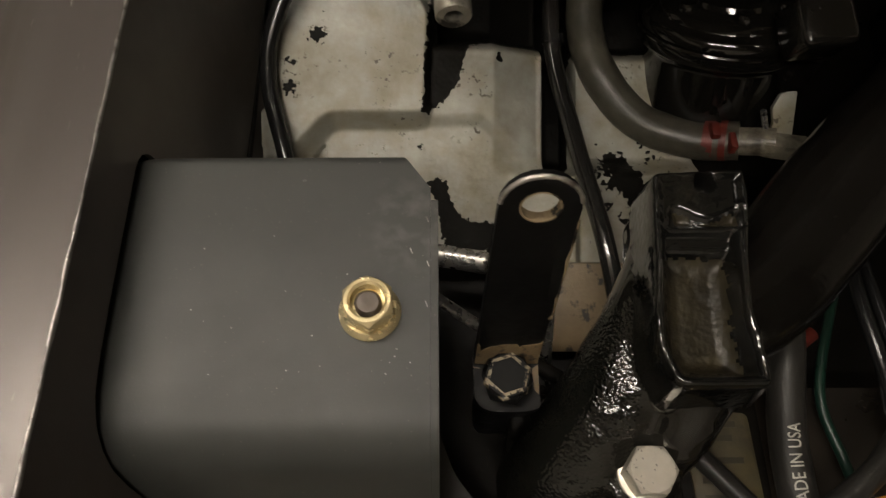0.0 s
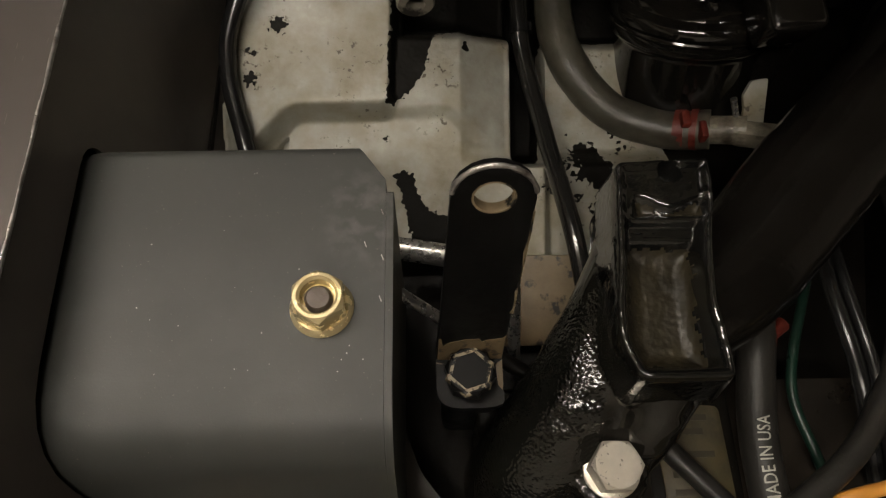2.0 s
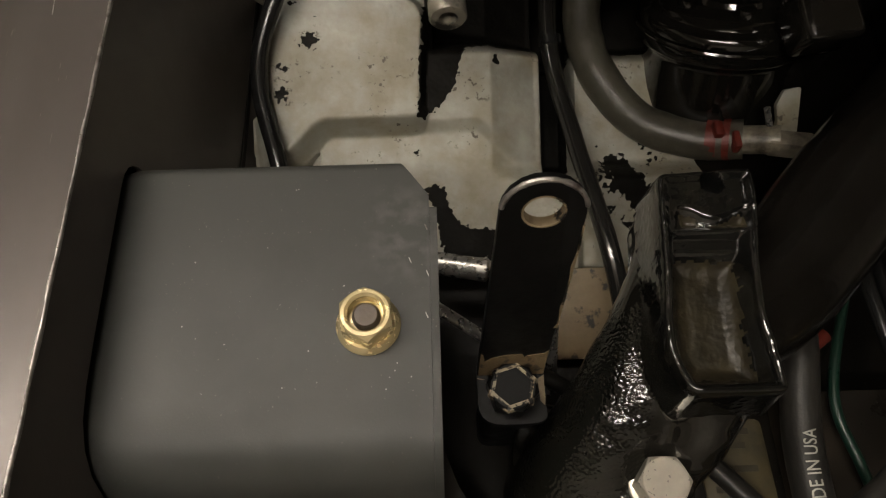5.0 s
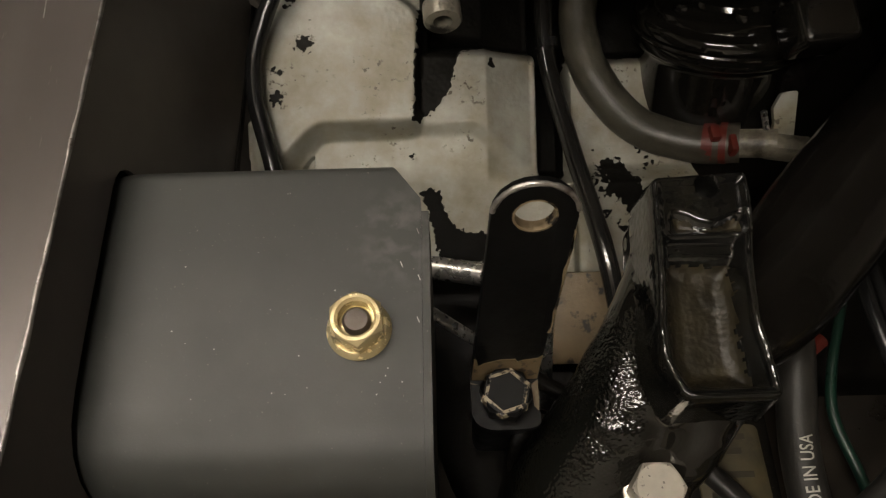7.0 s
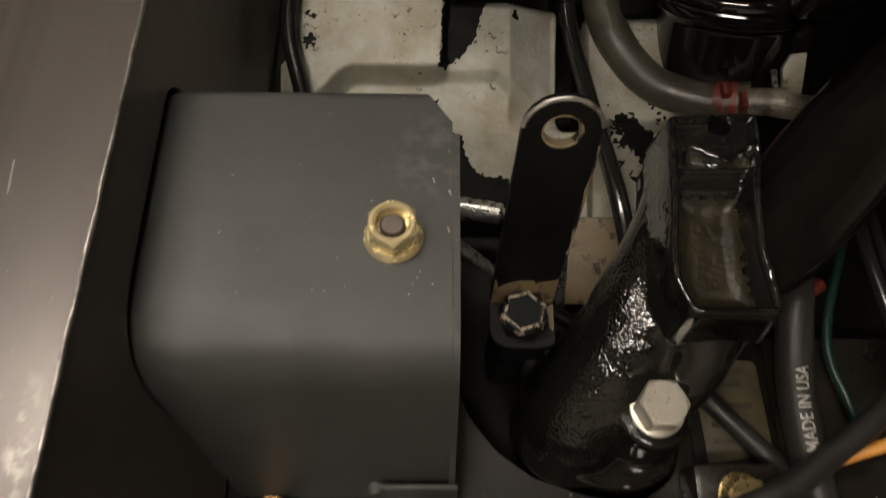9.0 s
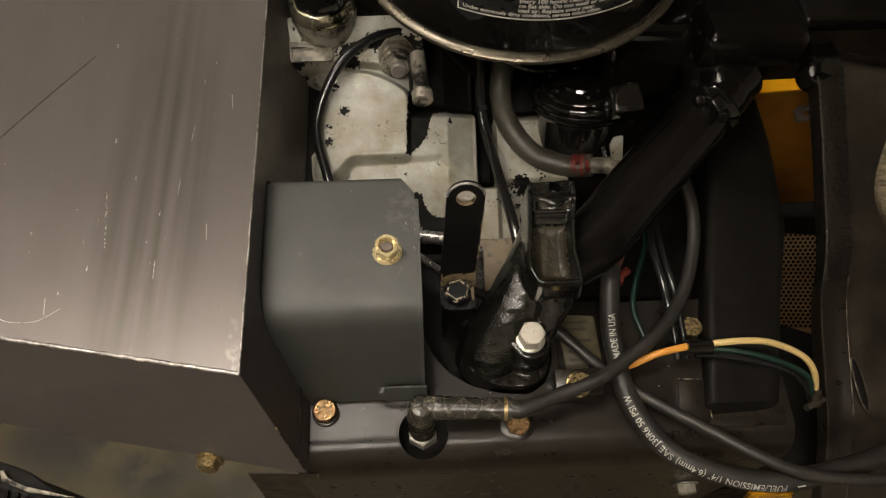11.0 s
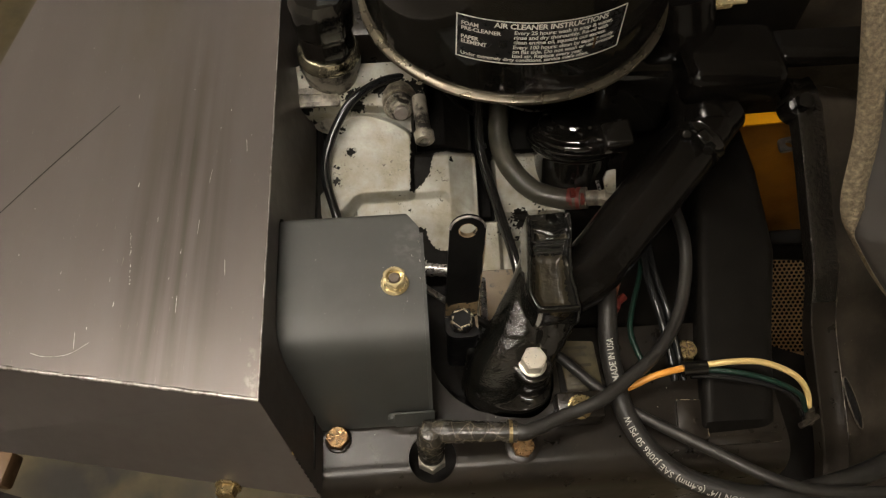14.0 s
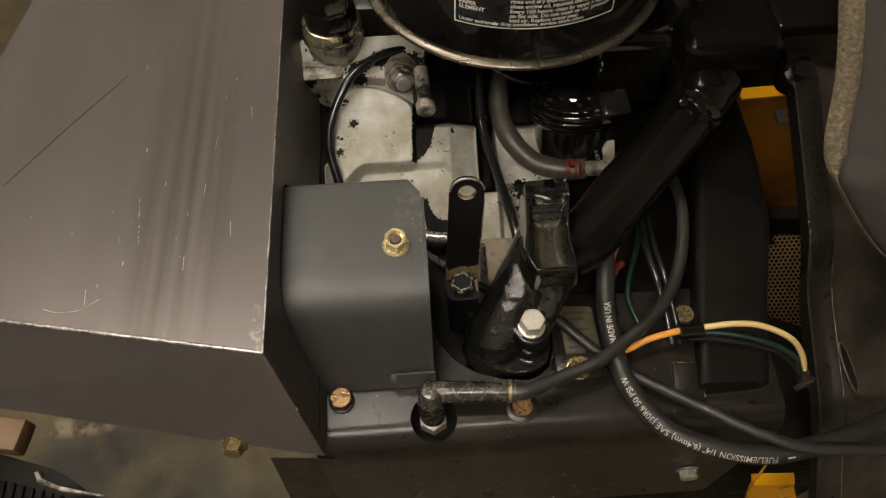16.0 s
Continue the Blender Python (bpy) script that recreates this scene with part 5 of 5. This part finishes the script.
part("yellow_wire", b_tube([(176, 71, 686.4), (188, 70.8, 687.5), (205, 70.4, 690.8), (224, 68.8, 689.2), (244, 61.4, 683.3), (256, 53.7, 670.1), (260, 43.8, 656.6)], 2.1, 12), YELLOWWIRE, wires)
part("green_wire", b_tube([(176, 67.5, 685.5), (188, 67.5, 685.5), (208, 63.7, 686.8), (230, 57.3, 683.7), (247, 49.7, 676.8), (255, 43.5, 662)], 1.8, 12), GREENWIRE, wires)
part("black_wire", b_tube([(176, 65.6, 682.9), (190, 64.6, 683.3), (212, 60.2, 682.7), (236, 54.1, 677.4), (250, 47.4, 667), (256, 42.5, 656)], 2.4, 12), CABLE, wires)
part("orange_wire", b_tube([(178, 70, 686.7), (168, 69.1, 687), (150, 65.6, 686.1), (136, 62, 678.9), (126, 62.3, 670.3)], 2.3, 12), ORANGEWIRE, wires)
part("tape", b_tube([(170, 68.9, 686.6), (186, 69.1, 686.5)], 5.2, 20, 6, wobble=0.12), GLOSS_SMOOTH, wires, "black tape wrap")
part("end_clip", b_tube([(258.5, 44.5, 661), (261, 39, 650)], 3.6, 14, 3, wobble=0.3), SHEET, wires, "grimy brown end clip")
part("clip_arm", b_box(250, 268, 36, 40, 652, 657, 1.2, turn=(0, 14, 24), about=(259, 38, 654)), SHEET, wires)
solo("earth_wire", b_tube([(166, 168, 676.2), (161, 147.7, 672.7), (149, 118.3, 673.3), (145, 100.6, 674.1), (148, 81.9, 675.2), (152, 71.1, 671.5)], 1.9, 12), GREENWIRE, "green wire beside the fuel hose", "wire")
solo("lead_wire", b_tube([(170, 169.6, 681), (168, 139.6, 686), (170, 108, 686.3), (174, 83.2, 675.8), (176, 67.9, 668.4)], 2.2, 12), CABLE, "shiny black wire behind the fuel hose", "wire", "black wires")
solo("lead_wire", b_tube([(166, 169.6, 681), (162, 139.6, 686), (164, 108, 686.3), (168, 83.2, 675.8), (170, 67.9, 668.4)], 2.8, 12), CABLE, "black wire in the dark", "wire", "black wires")
conn = thing("wire_connector", (137, 122.7, 677), "red plastic wire connector with a stub of wire", "connector")
part("body", b_box(128, 140, 118, 126, 676, 684, 1.5, turn=(0, 0, -15), about=(134, 122, 680)), RED, conn)
part("tail", b_tube([(138, 123.1, 681.1), (144, 127.2, 680.8)], 2.8, 12, 4), RED, conn)
part("stub", b_tube([(136, 125.6, 682.4), (142, 138.9, 684.1), (148, 151.6, 684)], 1.6, 10), shader("brown_wire", (0.16, 0.06, 0.03), 0.5), conn)

# ---- frame rail, yellow panel and screen ----
rail = thing("frame_rail", (300, 69.2, 604.5), "glossy black frame rail with dents and a slot", "frame")
RL = [(284, -40, 560), (286, -12.7, 576), (286, 28, 611.3), (286, 64.6, 629.4), (286, 109.5, 650.7), (286, 138.3, 676.4), (288, 173.2, 691.4), (282, 241.3, 735.6), (279.5, 268, 741)]
left_line = smooth_path(RL, 12)


def b_strip(section):
    """Draws a section, a function of the step along the rail, out along its line."""
    bm, rows = bmesh.new(), []
    for i, p in enumerate(left_line):
        rows.append([bm.verts.new(p + V(o)) for o in section(i)])
    for p, q in zip(rows, rows[1:]):
        for k in range(len(p)):
            bm.faces.new((p[k], p[(k + 1) % len(p)], q[(k + 1) % len(p)], q[k]))
    bm.faces.new(rows[0]), bm.faces.new(rows[-1])
    return bm


def rail_section(i):
    w = 18 + 1.6 * noise.noise(V((i * 0.35, 0, 0)))
    j = 0.9 * noise.noise(V((i * 0.9, 4, 0)))
    return ((0, 0, -16), (0, 0, -1.2), (1.0, 0, -0.2), (6 + j, 0, -1.2 + j), (w - 5, 0, -1.5 - j), (w - 1.2, 0, 0.4), (w, 0, 0.2), (w + 0.4, 0, -1.5), (w, 2, -14))


bm = b_strip(rail_section)
for f in bm.faces:
    f.material_index = 1 if f.calc_center_median().y < 122 else 0
part("rail", bm, [WRINKLE, SATIN], rail, sharp=45)
part("worn_edge", b_tube(None, lambda t: 0.55 + 0.5 * noise.noise(V((t * 40, 1, 0))), 8, path=[p + V((18.2, 0, 0.3)) for p in left_line if p.y < 140]), RAILCHIP, rail, "bare worn rail edge")
part("side_sheet", b_strip(lambda i: ((18.5, 0, -4), (34, -2, -10), (120, -6, -24), (120, -6, -28), (18.5, 2, -9))), SHEET, rail, "grimy brown-black sheet")
# no hole is cut: a black inset carries the slot's inner shade as colour
bm = b_lathe((0, 0, 0), (0, 0, 1), [(0.9, 2), (1.12, 2.5), (1.05, 3.0), (0.9, 2.8), (0.88, 0.5), (0, 0.5)], 32)
for v in bm.verts:
    v.co = V((310.5 + v.co.x * 3.4 + v.co.y * -3.0, 57 + v.co.y * 16, 623.5 + v.co.z - v.co.x * 1.4 + v.co.y * 6))
slot = part("slot", bm, CHIP_SLOT_BLACK, rail, "black inset painted as a dark slot in the rail")
rim_line = [V((310.5 + 4.0 * math.cos(a) - 3.4 * math.sin(a), 57 + 17.5 * math.sin(a), 626.0 - 1.6 * math.cos(a) + 6.6 * math.sin(a))) for a in np.linspace(0, 2 * math.pi, 49)]
part("worn_rim", b_tube(None, lambda t: 0.6 + 0.35 * noise.noise(V((t * 18, 2, 5))), 8, path=rim_line), RAILCHIP, slot, "rubbed rim of the slot")
post = part("post", b_lathe((285, 252, 722), (0.1, -0.35, 1), [(11, 0), (10.4, 12), (9.2, 14), (0, 14)], 28), GLOSS_SMOOTH, rail)
part("hex", b_hex((286.3, 247.3, 735.4), (0.1, -0.35, 1), 12, 8), GLOSS_SMOOTH, post, sharp=25)
part("tab", cut(b_prism(round_poly([(288, 240), (308, 243), (309, 256), (289, 252)], 2), 686, 689, 0.5), b_cyl((297, 247, 670), (297, 247, 700), 3.4)), STUD, rail)

yp = thing("side_panel", (340, 228.7, 422.7), "yellow-painted side panel with a bright top flange", "panel")
bm = bmesh.new()
sheet = [V((284, 303, 653)), V((332, 303, 653)), V((372, 305, 600)), V((480, 309, 400)), V((500, 313, 200)), V((262, 313, 200))]
lo, hi = [bm.verts.new(p) for p in sheet], [bm.verts.new(p + V((0, 2, 0.7))) for p in sheet]
bm.faces.new(lo), bm.faces.new(hi)
for k in range(6):
    bm.faces.new((lo[k], lo[(k + 1) % 6], hi[(k + 1) % 6], hi[k]))
part("face", bm, SHADEDYELLOW, yp, "yellow paint darkened to brown for the shade there")
part("flange", b_prism([(286, 294.5), (328, 296.5), (326, 308), (284, 307)], 653.2, 655.2, 0.6), YELLOW, yp)
part("bare_edge", b_tube([(287, 302, 650), (292, 314, 615), (297, 325, 585)], 0.7, 8), ZINC, yp, "pale worn edge")
part("bracket_bar", b_tube([(345, 242, 524), (405, 240, 518)], 8, 16, 2), DARK, yp)

bm = bmesh.new()
pitch, r_in = 4.6, 1.85
SN = V((-0.35, -0.5, 0.79)).normalized()
SV = (V((0, 1, 0.6)) - SN * SN.dot(V((0, 1, 0.6)))).normalized()
SU = SV.cross(SN).normalized()
SC = V((404, 240, 445))
for i in range(-9, 14):
    for j in range(-17, 9):
        cu, cv = (i + 0.5 * (j % 2)) * pitch, j * pitch * 0.866
        if cu < -22 and cv > 22:
            continue
        c = SC + SU * cu + SV * cv
        ring = [SU * math.sin(k * math.pi / 3) + SV * math.cos(k * math.pi / 3) for k in range(6)]
        o = [bm.verts.new(c + e * (pitch / math.sqrt(3))) for e in ring]
        n_ = [bm.verts.new(c + e * r_in) for e in ring]
        d_ = [bm.verts.new(v.co - SN * 1.2) for v in n_]
        for k in range(6):
            bm.faces.new((o[k], o[(k + 1) % 6], n_[(k + 1) % 6], n_[k]))
            bm.faces.new((n_[k], n_[(k + 1) % 6], d_[(k + 1) % 6], d_[k]))
bmesh.ops.remove_doubles(bm, verts=bm.verts, dist=0.02)
screen = thing("perforated_screen", (404, 240, 445), "tan perforated metal screen", "screen")
part("mesh_sheet", bm, MESHMAT, screen)


def on_screen(bm):
    for v in bm.verts:
        v.co = SC + SU * v.co.x + SV * v.co.y + SN * v.co.z
    return bm


part("lower_plate", on_screen(b_box(-40, 70, -130, -70, -2, 1, 0.8)), MESHMAT, screen, "plain tan lower plate")
part("top_bar", on_screen(b_box(-40, 70, 38, 62, -3, 5, 3)), DARK, screen)
part("backing", on_screen(b_box(-60, 90, -140, 60, -26, -22)), DARK, screen)

# ---- raised hood side with its felt strip ----
hood = thing("hood", (190, 30.6, 861), "grey plastic hood side edged with brown felt", "hood")
FL = [(126, 116, 1053.7), (138, 98.6, 1015.3), (150, 80.1, 974.1), (161, 64.9, 935.9), (166, 51.9, 904.5), (177, 43.9, 887.1), (202, 30, 859.1), (236, 17.1, 834), (268, 6, 790), (304, -8, 720), (338, -14, 640), (350, -8, 590)]
fl = smooth_path(FL, 12)
felt = smooth_path(FL, 70)
bm, rows = bmesh.new(), []
for i, p in enumerate(felt):
    w = 9.5 * max(0.12, min(1.0, (len(felt) - 430 - i) / 58.0))
    row = []
    for k in range(17):
        a = math.pi * k / 16
        q = p + V((w * 0.5 * (1 - math.cos(a)), -3.2 * math.sin(a), 1.2 + 1.8 * math.sin(a)))
        c = 0.7 * noise.noise(q * 0.5) + 1.3 * abs(noise.noise(q * 1.1))
        row.append(bm.verts.new(q + V((0, -0.5, 0.3)) * c * math.sin(a)))
    row.append(bm.verts.new(p + V((w * 0.5, 1.6, 0))))
    rows.append(row)
for p, q in zip(rows, rows[1:]):
    for k in range(len(p)):
        bm.faces.new((p[k], p[(k + 1) % len(p)], q[(k + 1) % len(p)], q[k]))
bm.faces.new(rows[0]), bm.faces.new(rows[-1])
part("felt_strip", bm, FOAM, hood, "brown crinkled felt strip")
bm, rows = bmesh.new(), []
for i, p in enumerate(fl):
    fade = max(0.12, min(1.0, (len(fl) - 74 - i) / 10.0))
    w = 9.5 * fade
    rows.append([bm.verts.new(p + V(o)) for o in ((w * 0.6, 0.5, 2), (w + 3, -4, 3), (w + 12, -7, 5), (w + 30, -9, 8), (w + 240, -20, 60), (w + 240, -14, 60), (w + 12, 2, 3))])
for p, q in zip(rows, rows[1:]):
    for k in range(len(p)):
        bm.faces.new((p[k], p[(k + 1) % len(p)], q[(k + 1) % len(p)], q[k]))
bm.faces.new(rows[0]), bm.faces.new(rows[-1])
part("panel", bm, HOOD, hood, sharp=60)

# ---- what shows below ----
# added dark backing, so no pale floor shows round the guard
solo("lower_backing", b_box(262.5, 430, 40, 44, 200, 500, 1), DARK, "added black backing round the yellow guard", "panel", kind="structure")
solo("yellow_guard", join(wall_sheet((278, 8, 474), (319, 8, 466), (362, 8, 370), (306, 8, 370), 3.0), wall_sheet((278, 8, 474), (319, 8, 466), (321, 18, 467), (280, 18, 475), 2.0)), YELLOW, "yellow-painted guard below the hose", "guard")
solo("guard_edge", b_tube([(285, 7, 442), (272, 7, 500), (259.7, 7, 557.7)], 1.0, 8), YELLOW, "thin yellow painted edge", "edge")
bin_ = thing("storage_bin", (-340, 0, 0), "dark plastic storage bin with a pale rim", "bin")
BIN = round_poly([(-520, 100), (-354, 62), (-306, 46), (-264, 18), (-290, -60), (-520, -60)], 8)
part("tub", b_prism([(x * 0.97 - 12, y * 0.97) for x, y in BIN], 0, 528, 3), DARK, bin_)
part("lid", b_prism(BIN, 528.5, 540, 3), DARK, bin_, "dark lid")
part("pale_rim", b_prism([(-321, 44), (-317, 36), (-297, 27.5), (-264, 21.5), (-262, 22.5), (-299, 31.5), (-314, 38), (-317, 44.5)], 540.2, 544.5, 0.6), ALU, bin_, "pale worn rim")
for k in range(12):
    part("rib", b_box(-362 + k * 8, -359 + k * 8, -40, 44 - k * 2.4, 540.2, 543.5, 0.8), DARK, bin_)
for k in range(4):
    part("brass_catch", b_lathe((-356 + 4.5 * (k % 2), 50 - 3.4 * k, 543), (0.1, -0.3, 1), [(0, 0), (2.2, 0), (2.4, 1.6), (1.4, 2.6), (0, 2.8)], 14), ZINC, bin_, "brass catch")
solo("wooden_board", b_box(-560, -331, 55, 82, 540.3, 560, 3, turn=(0, 0, -10), about=(-317, 64, 550)), WOOD, "brown worn wooden board on the bin", "board")
